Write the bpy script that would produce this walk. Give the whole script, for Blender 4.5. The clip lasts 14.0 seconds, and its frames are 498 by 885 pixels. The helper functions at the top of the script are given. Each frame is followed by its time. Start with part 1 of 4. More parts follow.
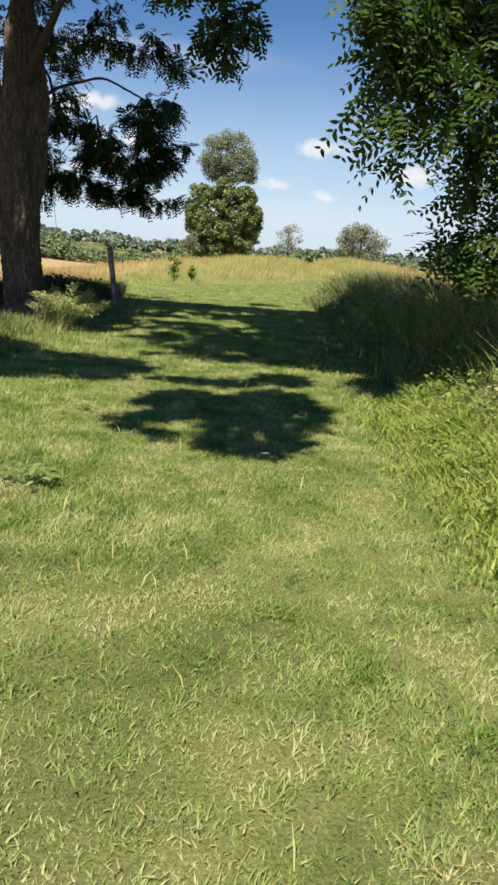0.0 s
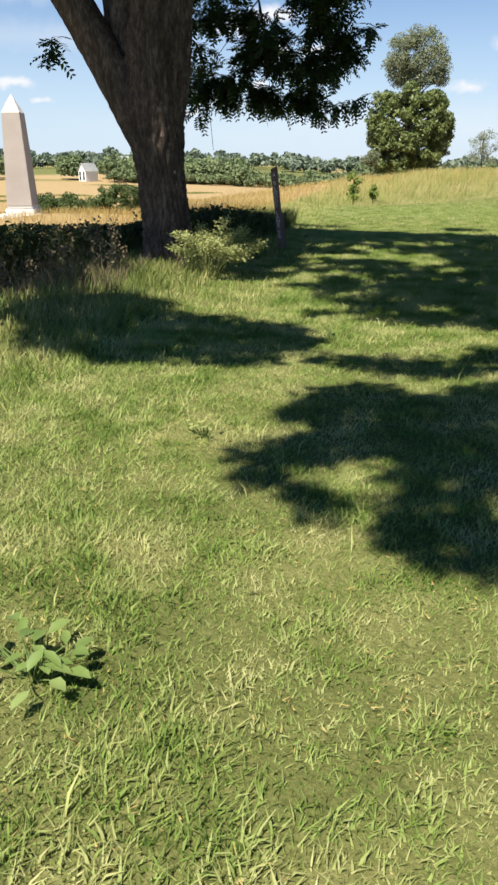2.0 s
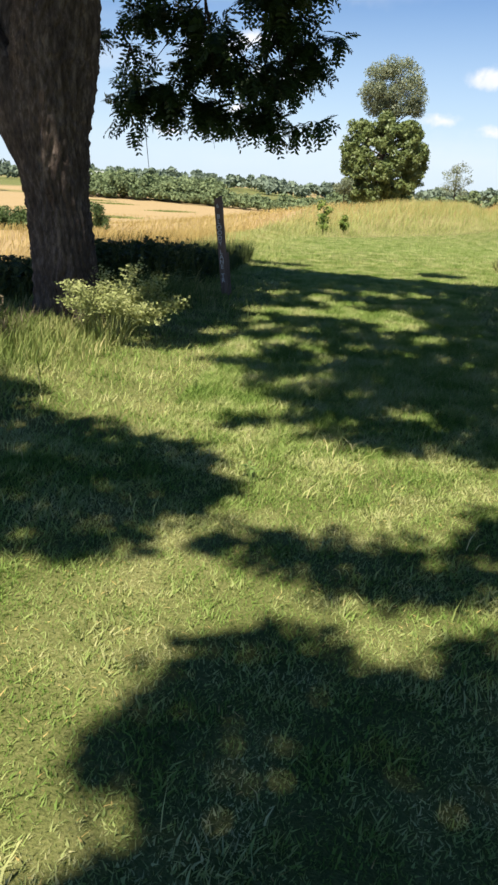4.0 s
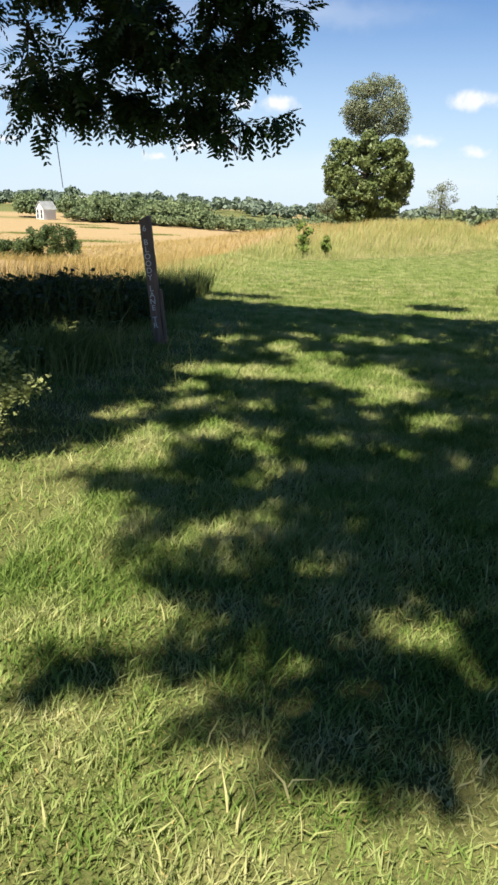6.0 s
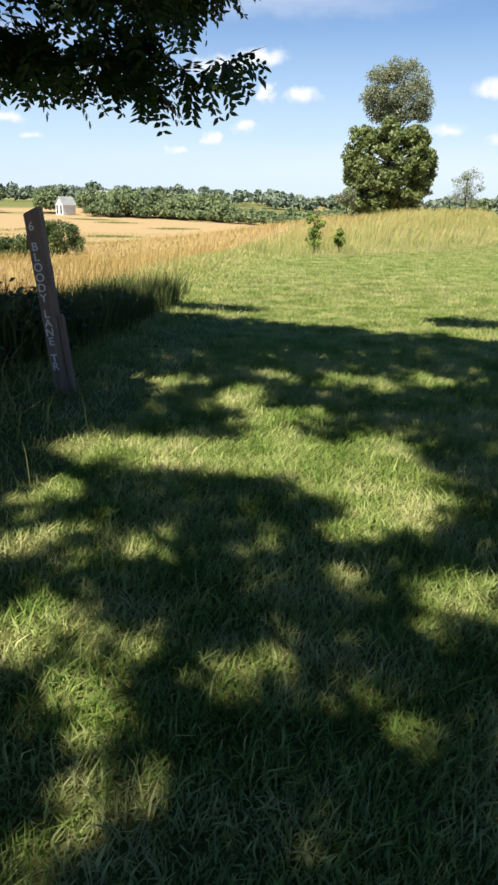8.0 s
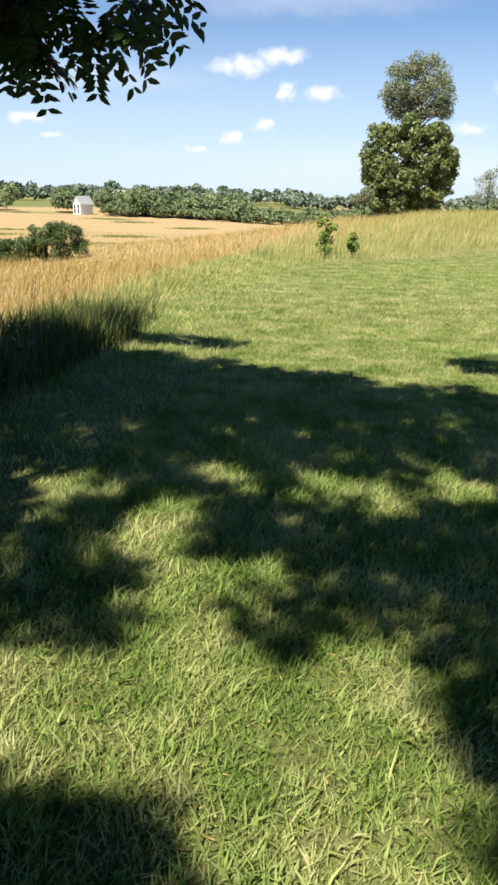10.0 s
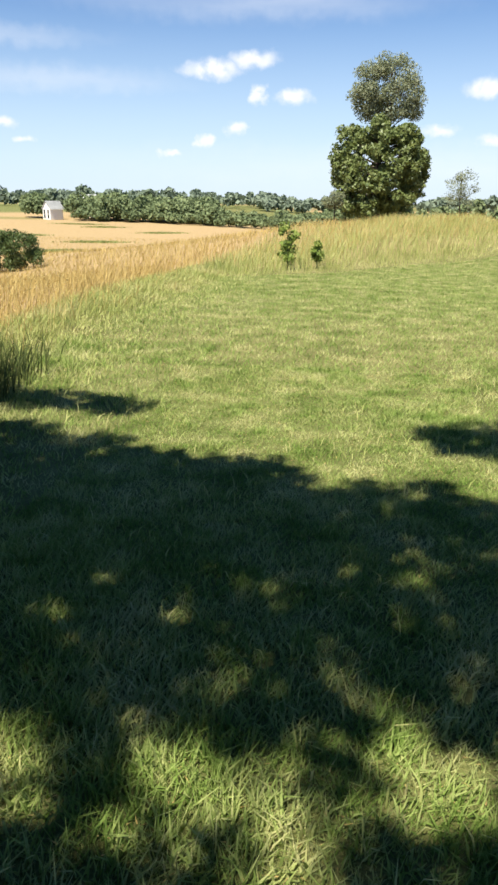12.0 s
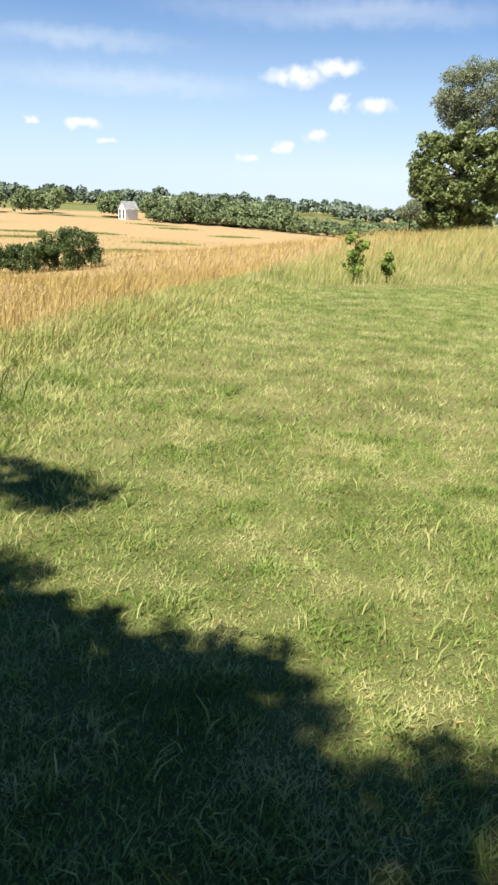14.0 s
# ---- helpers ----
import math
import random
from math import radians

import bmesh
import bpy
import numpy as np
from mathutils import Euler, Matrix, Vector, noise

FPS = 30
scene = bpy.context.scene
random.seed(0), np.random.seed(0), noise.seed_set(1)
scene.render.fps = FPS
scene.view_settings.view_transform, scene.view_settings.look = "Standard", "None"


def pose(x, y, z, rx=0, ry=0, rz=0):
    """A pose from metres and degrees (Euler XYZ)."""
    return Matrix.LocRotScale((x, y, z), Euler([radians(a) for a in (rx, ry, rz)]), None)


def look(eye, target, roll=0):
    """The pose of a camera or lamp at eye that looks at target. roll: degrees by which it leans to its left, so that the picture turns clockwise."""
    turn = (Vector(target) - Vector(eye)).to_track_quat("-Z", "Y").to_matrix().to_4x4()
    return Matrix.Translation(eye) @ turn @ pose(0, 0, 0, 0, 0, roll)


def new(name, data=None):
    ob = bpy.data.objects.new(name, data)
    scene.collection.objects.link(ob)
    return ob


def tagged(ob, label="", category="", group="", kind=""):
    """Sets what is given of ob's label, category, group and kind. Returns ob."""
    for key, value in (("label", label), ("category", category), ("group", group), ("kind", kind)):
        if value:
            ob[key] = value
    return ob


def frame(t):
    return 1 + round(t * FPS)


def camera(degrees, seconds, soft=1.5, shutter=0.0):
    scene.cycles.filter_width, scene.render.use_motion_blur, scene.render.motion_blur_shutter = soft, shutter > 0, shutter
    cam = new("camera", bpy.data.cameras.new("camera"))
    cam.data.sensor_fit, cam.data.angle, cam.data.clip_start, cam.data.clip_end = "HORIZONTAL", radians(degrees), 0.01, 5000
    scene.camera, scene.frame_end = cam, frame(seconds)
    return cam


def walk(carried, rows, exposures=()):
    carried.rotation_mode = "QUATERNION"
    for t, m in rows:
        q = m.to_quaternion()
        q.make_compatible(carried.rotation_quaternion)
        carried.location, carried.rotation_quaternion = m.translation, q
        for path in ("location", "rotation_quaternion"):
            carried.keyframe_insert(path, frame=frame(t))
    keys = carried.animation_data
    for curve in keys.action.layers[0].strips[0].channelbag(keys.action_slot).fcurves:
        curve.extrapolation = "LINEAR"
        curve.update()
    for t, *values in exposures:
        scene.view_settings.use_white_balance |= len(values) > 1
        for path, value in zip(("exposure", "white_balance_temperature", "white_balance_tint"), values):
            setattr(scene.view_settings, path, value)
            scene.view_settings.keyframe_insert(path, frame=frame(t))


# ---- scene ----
cam = camera(38.9, 14.0, soft=2.7)
PATH = [
    (0, (-0.266, -15.656, 1.495), (-0.158, -13.73, 0.968), 3.8),
    (0.5, (-0.268, -14.993, 1.439), (-0.329, -13.097, 0.806), 2.0),
    (1, (-0.36, -14.303, 1.402), (-0.651, -12.431, 0.76), 1.3),
    (1.5, (-0.409, -13.639, 1.398), (-0.74, -11.803, 0.677), 1.0),
    (2, (-0.401, -13.012, 1.444), (-0.774, -11.191, 0.706), -0.0),
    (2.5, (-0.486, -12.313, 1.496), (-0.921, -10.48, 0.825), 0.3),
    (3, (-0.428, -11.664, 1.539), (-0.86, -9.822, 0.893), -0.5),
    (3.5, (-0.426, -11.026, 1.514), (-0.814, -9.178, 0.857), 0.2),
    (4, (-0.369, -10.474, 1.561), (-0.658, -8.618, 0.874), 2.8),
    (6.5, (-0.228, -7.067, 1.494), (-0.504, -5.187, 0.87), 1.6),
    (7, (-0.113, -6.427, 1.489), (-0.482, -4.563, 0.865), 0.2),
    (7.5, (-0.139, -5.716, 1.471), (-0.514, -3.862, 0.822), 1.4),
    (8, (-0.061, -5.068, 1.464), (-0.395, -3.207, 0.812), 1.0),
    (8.5, (-0.093, -4.448, 1.431), (-0.456, -2.584, 0.806), 2.2),
    (11, (0.064, -1.888, 1.64), (-0.314, -0.042, 0.971), -0.1),
    (11.5, (0.066, -1.353, 1.655), (-0.255, 0.517, 1.022), 1.0),
    (12, (0.174, -0.789, 1.659), (-0.149, 1.076, 1.012), 0.5),
    (12.5, (0.153, -0.195, 1.642), (-0.121, 1.681, 1.004), 2.3),
    (13, (0.165, 0.349, 1.606), (-0.222, 2.2, 0.956), 1.2),
    (13.5, (0.112, 0.879, 1.556), (-0.368, 2.723, 0.949), 2.0),
    (14, (0.037, 1.454, 1.571), (-0.451, 3.287, 0.935), 2.6),
]
walk(cam, [(t, look(eye, target, roll)) for t, eye, target, roll in PATH], exposures=[(0, 0.90), (3, 1.08), (7, 1.13), (11, 1.16), (14, 1.18)])


# ---- light ----
SUN_EL, SUN_AZ = radians(60.0), math.atan2(-0.20, -0.54)     # azimuth of the sun, clockwise from +y
TO_SUN = Vector((math.sin(SUN_AZ) * math.cos(SUN_EL), math.cos(SUN_AZ) * math.cos(SUN_EL), math.sin(SUN_EL)))
scene.view_settings.exposure = 0.90


def make_world():
    w = bpy.data.worlds.new("sky")
    scene.world = w
    w.use_nodes = True
    nt = w.node_tree
    N, L = nt.nodes, nt.links
    N.clear()
    out = N.new("ShaderNodeOutputWorld")
    bg = N.new("ShaderNodeBackground")
    bg.inputs["Strength"].default_value = 0.058
    L.new(bg.outputs[0], out.inputs[0])
    sky = N.new("ShaderNodeTexSky")
    sky.sky_type = "NISHITA"
    sky.sun_disc = False
    sky.sun_elevation, sky.sun_rotation = SUN_EL, SUN_AZ
    sky.altitude, sky.air_density, sky.dust_density, sky.ozone_density = 100, 1.0, 0.0, 3.0
    tc = N.new("ShaderNodeTexCoord")
    sep = N.new("ShaderNodeSeparateXYZ")
    L.new(tc.outputs["Generated"], sep.inputs[0])

    def maths(op, a, b=None):
        n = N.new("ShaderNodeMath")
        n.operation = op
        for i, v in enumerate((a, b)):
            if v is None:
                continue
            if isinstance(v, (int, float)):
                n.inputs[i].default_value = v
            else:
                L.new(v, n.inputs[i])
        return n.outputs[0]
    az = maths("MULTIPLY", maths("ARCTAN2", sep.outputs[0], sep.outputs[1]), 57.2958)
    el = maths("MULTIPLY", maths("ARCSINE", sep.outputs[2]), 57.2958)
    comb = N.new("ShaderNodeCombineXYZ")
    L.new(az, comb.inputs[0])
    L.new(el, comb.inputs[1])

    def noise_tex(scale, detail, stretch=(1, 1, 1)):
        m = N.new("ShaderNodeVectorMath")
        m.operation = "MULTIPLY"
        L.new(comb.outputs[0], m.inputs[0])
        m.inputs[1].default_value = stretch
        n = N.new("ShaderNodeTexNoise")
        n.inputs["Scale"].default_value, n.inputs["Detail"].default_value, n.inputs["Roughness"].default_value = scale, detail, 0.5
        L.new(m.outputs[0], n.inputs["Vector"])
        return n
    bend = N.new("ShaderNodeVectorMath")
    bend.operation = "SUBTRACT"
    L.new(noise_tex(0.9, 4).outputs["Color"], bend.inputs[0])
    bend.inputs[1].default_value = (0.5, 0.5, 0.5)
    bend2 = N.new("ShaderNodeVectorMath")
    bend2.operation = "MULTIPLY"
    L.new(bend.outputs[0], bend2.inputs[0])
    bend2.inputs[1].default_value = (2.6, 1.2, 0)
    base = N.new("ShaderNodeVectorMath")
    L.new(comb.outputs[0], base.inputs[0])
    L.new(bend2.outputs[0], base.inputs[1])

    def puff(a, e, w_, h_, lo, hi):
        s = N.new("ShaderNodeVectorMath")
        s.operation = "SUBTRACT"
        L.new(base.outputs[0], s.inputs[0])
        s.inputs[1].default_value = (a, e, 0)
        q = N.new("ShaderNodeVectorMath")
        q.operation = "MULTIPLY"
        L.new(s.outputs[0], q.inputs[0])
        q.inputs[1].default_value = (1 / w_, 1 / h_, 0)
        ln = N.new("ShaderNodeVectorMath")
        ln.operation = "LENGTH"
        L.new(q.outputs[0], ln.inputs[0])
        r = N.new("ShaderNodeMapRange")
        r.interpolation_type = "SMOOTHSTEP"
        L.new(ln.outputs["Value"], r.inputs["Value"])
        r.inputs["From Min"].default_value, r.inputs["From Max"].default_value = lo, hi
        r.inputs["To Min"].default_value, r.inputs["To Max"].default_value = 1, 0
        return r.outputs[0]
    total = None
    for c in CUMULUS:
        p = puff(c[0], c[1], c[2] * 0.88, c[3] * 0.85, 0.2, 1.15)
        total = p if total is None else maths("MAXIMUM", total, p)
    veil = None
    for c in CIRRUS:
        p = puff(*c, 0.0, 1.3)
        veil = p if veil is None else maths("MAXIMUM", veil, p)
    streak = noise_tex(0.25, 5, (0.35, 2.0, 1)).outputs["Fac"]
    veil = maths("MULTIPLY", maths("MULTIPLY", veil, streak), 0.55)
    fluff = N.new("ShaderNodeMapRange")
    L.new(noise_tex(0.8, 4).outputs["Fac"], fluff.inputs["Value"])
    fluff.inputs["From Min"].default_value, fluff.inputs["From Max"].default_value = 0.22, 0.5
    cover = maths("MAXIMUM", maths("MULTIPLY", total, fluff.outputs[0]), veil)
    mix = N.new("ShaderNodeMix")
    mix.data_type = "RGBA"
    L.new(cover, mix.inputs["Factor"])
    hsv = N.new("ShaderNodeHueSaturation")
    hsv.inputs["Saturation"].default_value = 1.25
    hsv.inputs["Hue"].default_value = 0.508
    L.new(sky.outputs[0], hsv.inputs["Color"])
    tint = N.new("ShaderNodeVectorMath")
    tint.operation = "MULTIPLY"
    L.new(hsv.outputs[0], tint.inputs[0])
    tint.inputs[1].default_value = (1.0, 1.0, 1.0)
    haze = N.new("ShaderNodeMapRange")
    haze.interpolation_type = "SMOOTHSTEP"
    L.new(el, haze.inputs["Value"])
    haze.inputs["From Min"].default_value, haze.inputs["From Max"].default_value = -1.0, 17.0
    haze.inputs["To Min"].default_value, haze.inputs["To Max"].default_value = 0.85, 0.0
    low = N.new("ShaderNodeMix")
    low.data_type = "RGBA"
    L.new(haze.outputs[0], low.inputs["Factor"])
    L.new(tint.outputs[0], low.inputs["A"])
    low.inputs["B"].default_value = (5.5, 6.8, 8.5, 1)
    L.new(low.outputs["Result"], mix.inputs["A"])
    mix.inputs["B"].default_value = (8.0, 8.2, 8.6, 1)
    L.new(mix.outputs["Result"], bg.inputs["Color"])


# azimuth, height above the horizon, half width and half height, in degrees
CUMULUS = [(-12.8, 9.0, 3.2, 0.9), (-9.8, 9.6, 2.4, 0.8), (-9.3, 7.4, 0.8, 0.9), (-6.7, 7.2, 1.9, 0.7), (-11.1, 5.2, 1.1, 0.7), (-13.3, 4.2, 0.9, 0.6),
           (-15.9, 3.4, 1.3, 0.4), (-31.6, 5.2, 0.8, 0.4), (-28.3, 5.2, 1.7, 0.6), (-26.5, 4.1, 1.0, 0.4), (7.2, 7.6, 2.6, 0.9), (3.8, 4.9, 1.7, 0.6), (7.5, 4.2, 1.7, 0.6), (14, 6, 3, 1.0)]
CIRRUS = [(-25, 8.1, 11, 1.0), (-28, 10.6, 8, 0.8), (-9.7, 13, 14, 1.2), (4, 2.5, 30, 2.0)]
make_world()
sun = new("sun", bpy.data.lights.new("sun", "SUN"))
sun.data.energy, sun.data.angle, sun.data.color = 5.0, radians(0.55), (1.0, 0.94, 0.82)
sun.matrix_world = look(TO_SUN * 100, (0, 0, 0))


# ---- materials ----
def material(name, colors, scale=4.0, fine=40.0, rough=0.8, bump=0.3, spec=0.3, stretch=(1, 1, 1), translucent=0.0, island=False, fine_mix=0.5, bump_scale=None, object_random=False, attribute=None, alt=None, island_mix=0.5):
    """Three tones mixed by a coarse and a fine noise; alt: three more tones that a point attribute brings in."""
    m = bpy.data.materials.new(name)
    m.use_nodes = True
    nt = m.node_tree
    N, L = nt.nodes, nt.links
    N.clear()
    out = N.new("ShaderNodeOutputMaterial")
    bsdf = N.new("ShaderNodeBsdfPrincipled")
    bsdf.inputs["Roughness"].default_value = rough
    bsdf.inputs["Specular IOR Level"].default_value = spec
    tc = N.new("ShaderNodeTexCoord")
    mp = N.new("ShaderNodeMapping")
    mp.inputs["Scale"].default_value = stretch
    L.new(tc.outputs["Object"], mp.inputs["Vector"])

    def nz(s, d=6):
        n = N.new("ShaderNodeTexNoise")
        n.inputs["Scale"].default_value, n.inputs["Detail"].default_value, n.inputs["Roughness"].default_value = s, d, 0.62
        L.new(mp.outputs[0], n.inputs["Vector"])
        return n.outputs["Fac"]
    coarse, grain = nz(scale), nz(fine)
    source = coarse
    if island:
        g = N.new("ShaderNodeNewGeometry")
        source = g.outputs["Random Per Island"]
    if object_random:
        g = N.new("ShaderNodeObjectInfo")
        source = g.outputs["Random"]

    def tones(cols):
        r = N.new("ShaderNodeValToRGB")
        e = r.color_ramp.elements
        lo, hi = (0.0, 1.0) if island or object_random else (0.32, 0.68)
        e[0].position, e[0].color = lo, (*cols[0], 1)
        e[1].position, e[1].color = hi, (*cols[-1], 1)
        for i, c in enumerate(cols[1:-1]):
            x = e.new(lo + (hi - lo) * (i + 1) / (len(cols) - 1))
            x.color = (*c, 1)
        mixv = N.new("ShaderNodeMix")
        mixv.data_type = "FLOAT"
        mixv.inputs["Factor"].default_value = fine_mix if not island else island_mix
        L.new(source, mixv.inputs["A"])
        spread = N.new("ShaderNodeMapRange")
        L.new(coarse, spread.inputs["Value"])
        spread.inputs["From Min"].default_value, spread.inputs["From Max"].default_value = 0.38, 0.62
        L.new(grain if not island else spread.outputs[0], mixv.inputs["B"])
        L.new(mixv.outputs["Result"], r.inputs["Fac"])
        return r.outputs["Color"]
    col = tones(colors)
    if attribute:
        at = N.new("ShaderNodeAttribute")
        at.attribute_name = attribute
        mx = N.new("ShaderNodeMix")
        mx.data_type = "RGBA"
        L.new(at.outputs["Fac"], mx.inputs["Factor"])
        L.new(col, mx.inputs["A"])
        L.new(tones(alt), mx.inputs["B"])
        col = mx.outputs["Result"]
    L.new(col, bsdf.inputs["Base Color"])
    if bump:
        b = N.new("ShaderNodeBump")
        b.inputs["Strength"].default_value = bump
        b.inputs["Distance"].default_value = 0.02
        L.new(grain if bump_scale is None else nz(bump_scale, 8), b.inputs["Height"])
        L.new(b.outputs[0], bsdf.inputs["Normal"])
    if translucent:
        tr = N.new("ShaderNodeBsdfTranslucent")
        L.new(col, tr.inputs["Color"])
        ms = N.new("ShaderNodeMixShader")
        ms.inputs[0].default_value = translucent
        L.new(bsdf.outputs[0], ms.inputs[1])
        L.new(tr.outputs[0], ms.inputs[2])
        L.new(ms.outputs[0], out.inputs[0])
    else:
        L.new(bsdf.outputs[0], out.inputs[0])
    return m


M_GROUND = material("ground", [(0.06, 0.068, 0.021), (0.125, 0.135, 0.043), (0.24, 0.225, 0.092)], 1.1, 70, 0.95, 0.8, 0.1,
                    attribute="dry", alt=[(0.25, 0.175, 0.085), (0.32, 0.23, 0.115), (0.375, 0.28, 0.15)])
M_LAWN = material("lawn blades", [(0.09, 0.15, 0.032), (0.18, 0.27, 0.056), (0.295, 0.365, 0.11), (0.42, 0.44, 0.18), (0.56, 0.52, 0.265)], 2.2, 30, 0.75, 0, 0.08, translucent=0.38, island=True, island_mix=0.6)
M_TALL = material("tall green grass", [(0.09, 0.13, 0.03), (0.18, 0.23, 0.06), (0.30, 0.31, 0.11), (0.50, 0.42, 0.20)], 0.9, 20, 0.7, 0, 0.2, translucent=0.3, island=True)
M_FRINGE = material("light green grass", [(0.18, 0.23, 0.06), (0.31, 0.35, 0.10), (0.44, 0.44, 0.17), (0.56, 0.48, 0.24)], 0.9, 20, 0.7, 0, 0.2, translucent=0.3, island=True)
M_LUSH = material("lush grass", [(0.13, 0.19, 0.03), (0.25, 0.33, 0.05), (0.38, 0.43, 0.10), (0.50, 0.47, 0.19)], 1.4, 20, 0.6, 0, 0.25, translucent=0.4, island=True)
M_VERGE = material("verge weed leaves", [(0.09, 0.14, 0.03), (0.17, 0.24, 0.045), (0.27, 0.32, 0.08), (0.40, 0.37, 0.17)], 1.4, 20, 0.6, 0, 0.25, translucent=0.35, island=True)
M_STRAW = material("dry straw", [(0.28, 0.20, 0.07), (0.41, 0.30, 0.105), (0.50, 0.38, 0.145), (0.56, 0.45, 0.21)], 0.4, 20, 0.75, 0, 0.15, translucent=0.25, island=True)
# the tree's shade on the hedge and its grass is put into these dark tones
M_HEDGE_SHADED = material("hedge leaves darkened for shade", [(0.025, 0.04, 0.014), (0.045, 0.065, 0.02), (0.085, 0.105, 0.035)], 0.8, 20, 0.6, 0, 0.3, translucent=0.25, island=True)
M_SHADEGRASS = material("rank grass darkened for shade", [(0.045, 0.065, 0.02), (0.085, 0.11, 0.032), (0.14, 0.15, 0.05)], 0.8, 20, 0.7, 0, 0.2, translucent=0.25, island=True)
M_BROWNWEED = material("brown weeds", [(0.09, 0.07, 0.045), (0.16, 0.125, 0.08), (0.25, 0.21, 0.13), (0.14, 0.15, 0.06)], 0.8, 20, 0.8, 0, 0.1, translucent=0.2, island=True)
M_UMBEL = material("pale weed", [(0.22, 0.26, 0.08), (0.36, 0.38, 0.15), (0.50, 0.50, 0.26)], 0.8, 20, 0.7, 0, 0.2, translucent=0.35, island=True)
M_WEED = material("broad leaf weed", [(0.08, 0.13, 0.03), (0.16, 0.23, 0.06), (0.28, 0.34, 0.12)], 3, 30, 0.5, 0, 0.4, translucent=0.3, island=True)
M_LEAF = material("walnut leaflets", [(0.022, 0.042, 0.012), (0.04, 0.072, 0.018), (0.065, 0.108, 0.025)], 1, 20, 0.5, 0, 0.3, translucent=0.22, island=True)
M_LEAF_B = material("bright leaflets", [(0.025, 0.05, 0.01), (0.05, 0.09, 0.016), (0.11, 0.15, 0.026)], 1, 20, 0.5, 0, 0.3, translucent=0.35, island=True)
M_LEAF_FAR = material("broad leaves", [(0.07, 0.10, 0.03), (0.125, 0.16, 0.045), (0.21, 0.24, 0.085)], 1, 20, 0.5, 0, 0.4, translucent=0.2, island=True)
M_BUSH = material("bush leaves", [(0.04, 0.065, 0.018), (0.075, 0.11, 0.03), (0.135, 0.17, 0.055)], 1, 20, 0.55, 0, 0.3, translucent=0.25, island=True)
M_LEAF_AIRY = material("grey green leaves", [(0.13, 0.155, 0.085), (0.19, 0.215, 0.12), (0.26, 0.275, 0.165)], 1, 20, 0.5, 0, 0.4, translucent=0.3, island=True)
# aerial haze is mixed into both leaf colours: paler here, bluer on the ridge
M_WOODS_HAZE = material("wood leaves paled for haze", [(0.12, 0.16, 0.078), (0.185, 0.23, 0.11), (0.26, 0.30, 0.15)], 0.04, 1, 0.8, 0, 0.1, translucent=0.25, island=True)
M_RIDGE = material("hazy far woods", [(0.13, 0.17, 0.12), (0.17, 0.21, 0.15), (0.21, 0.25, 0.18)], 0.02, 1, 0.9, 0, 0.05, translucent=0.2, island=True)
M_BARK = material("ridged bark", [(0.036, 0.026, 0.021), (0.11, 0.08, 0.064), (0.27, 0.205, 0.165)], 9, 34, 0.95, 1.0, 0.08, stretch=(1, 1, 0.30), bump_scale=26)
M_TWIG = material("twig bark", [(0.04, 0.03, 0.024), (0.08, 0.06, 0.05)], 5, 30, 0.9, 0.4, 0.1)
M_STONE = material("pale granite", [(0.31, 0.27, 0.245), (0.37, 0.325, 0.295), (0.43, 0.385, 0.35)], 0.8, 60, 0.85, 0.25, 0.2)
M_STONE_W = material("white granite", [(0.62, 0.59, 0.54), (0.70, 0.67, 0.62), (0.76, 0.73, 0.68)], 0.8, 60, 0.85, 0.2, 0.2)
M_POST = material("weathered brown post", [(0.15, 0.10, 0.08), (0.23, 0.155, 0.125), (0.33, 0.24, 0.20)], 3, 30, 0.85, 0.6, 0.15, stretch=(1, 1, 0.15))
M_PAINT = material("white lettering", [(0.62, 0.58, 0.56), (0.74, 0.71, 0.68), (0.8, 0.78, 0.75)], 12, 60, 0.7, 0.1, 0.2)
M_HOUSE = material("white boards", [(0.72, 0.71, 0.69), (0.78, 0.77, 0.75), (0.82, 0.81, 0.8)], 0.3, 6, 0.7, 0.1, 0.2)
M_ROOF = material("pale metal roof", [(0.42, 0.43, 0.42), (0.52, 0.53, 0.52), (0.60, 0.60, 0.58)], 0.3, 3, 0.6, 0.1, 0.3)
M_PANE = material("dark window pane", [(0.03, 0.035, 0.04), (0.05, 0.055, 0.06)], 1, 6, 0.2, 0, 0.5)
M_TOWER = material("grey tower stone", [(0.16, 0.17, 0.17), (0.22, 0.22, 0.22)], 0.3, 3, 0.9, 0.1, 0.2)
M_DEADLEAF = material("pale dry leaf", [(0.42, 0.38, 0.28), (0.56, 0.52, 0.42)], 10, 60, 0.8, 0.1, 0.2, translucent=0.2)


# ---- mesh tools ----
rng = np.random.default_rng(7)


def fast_mesh(name, verts, quads=None, tris=None):
    """A mesh from arrays of corners and of four- and three-sided faces."""
    verts = np.asarray(verts, np.float32).reshape(-1, 3)
    q = np.zeros((0, 4), np.int32) if quads is None else np.asarray(quads, np.int32).reshape(-1, 4)
    t = np.zeros((0, 3), np.int32) if tris is None else np.asarray(tris, np.int32).reshape(-1, 3)
    me = bpy.data.meshes.new(name)
    me.vertices.add(len(verts))
    me.vertices.foreach_set("co", verts.ravel())
    loops = np.concatenate([q.ravel(), t.ravel()])
    starts = np.concatenate([np.arange(len(q)) * 4, len(q) * 4 + np.arange(len(t)) * 3]).astype(np.int32)
    me.loops.add(len(loops))
    me.loops.foreach_set("vertex_index", loops)
    me.polygons.add(len(starts))
    me.polygons.foreach_set("loop_start", starts)
    me.update(calc_edges=True)
    me.validate()
    return me


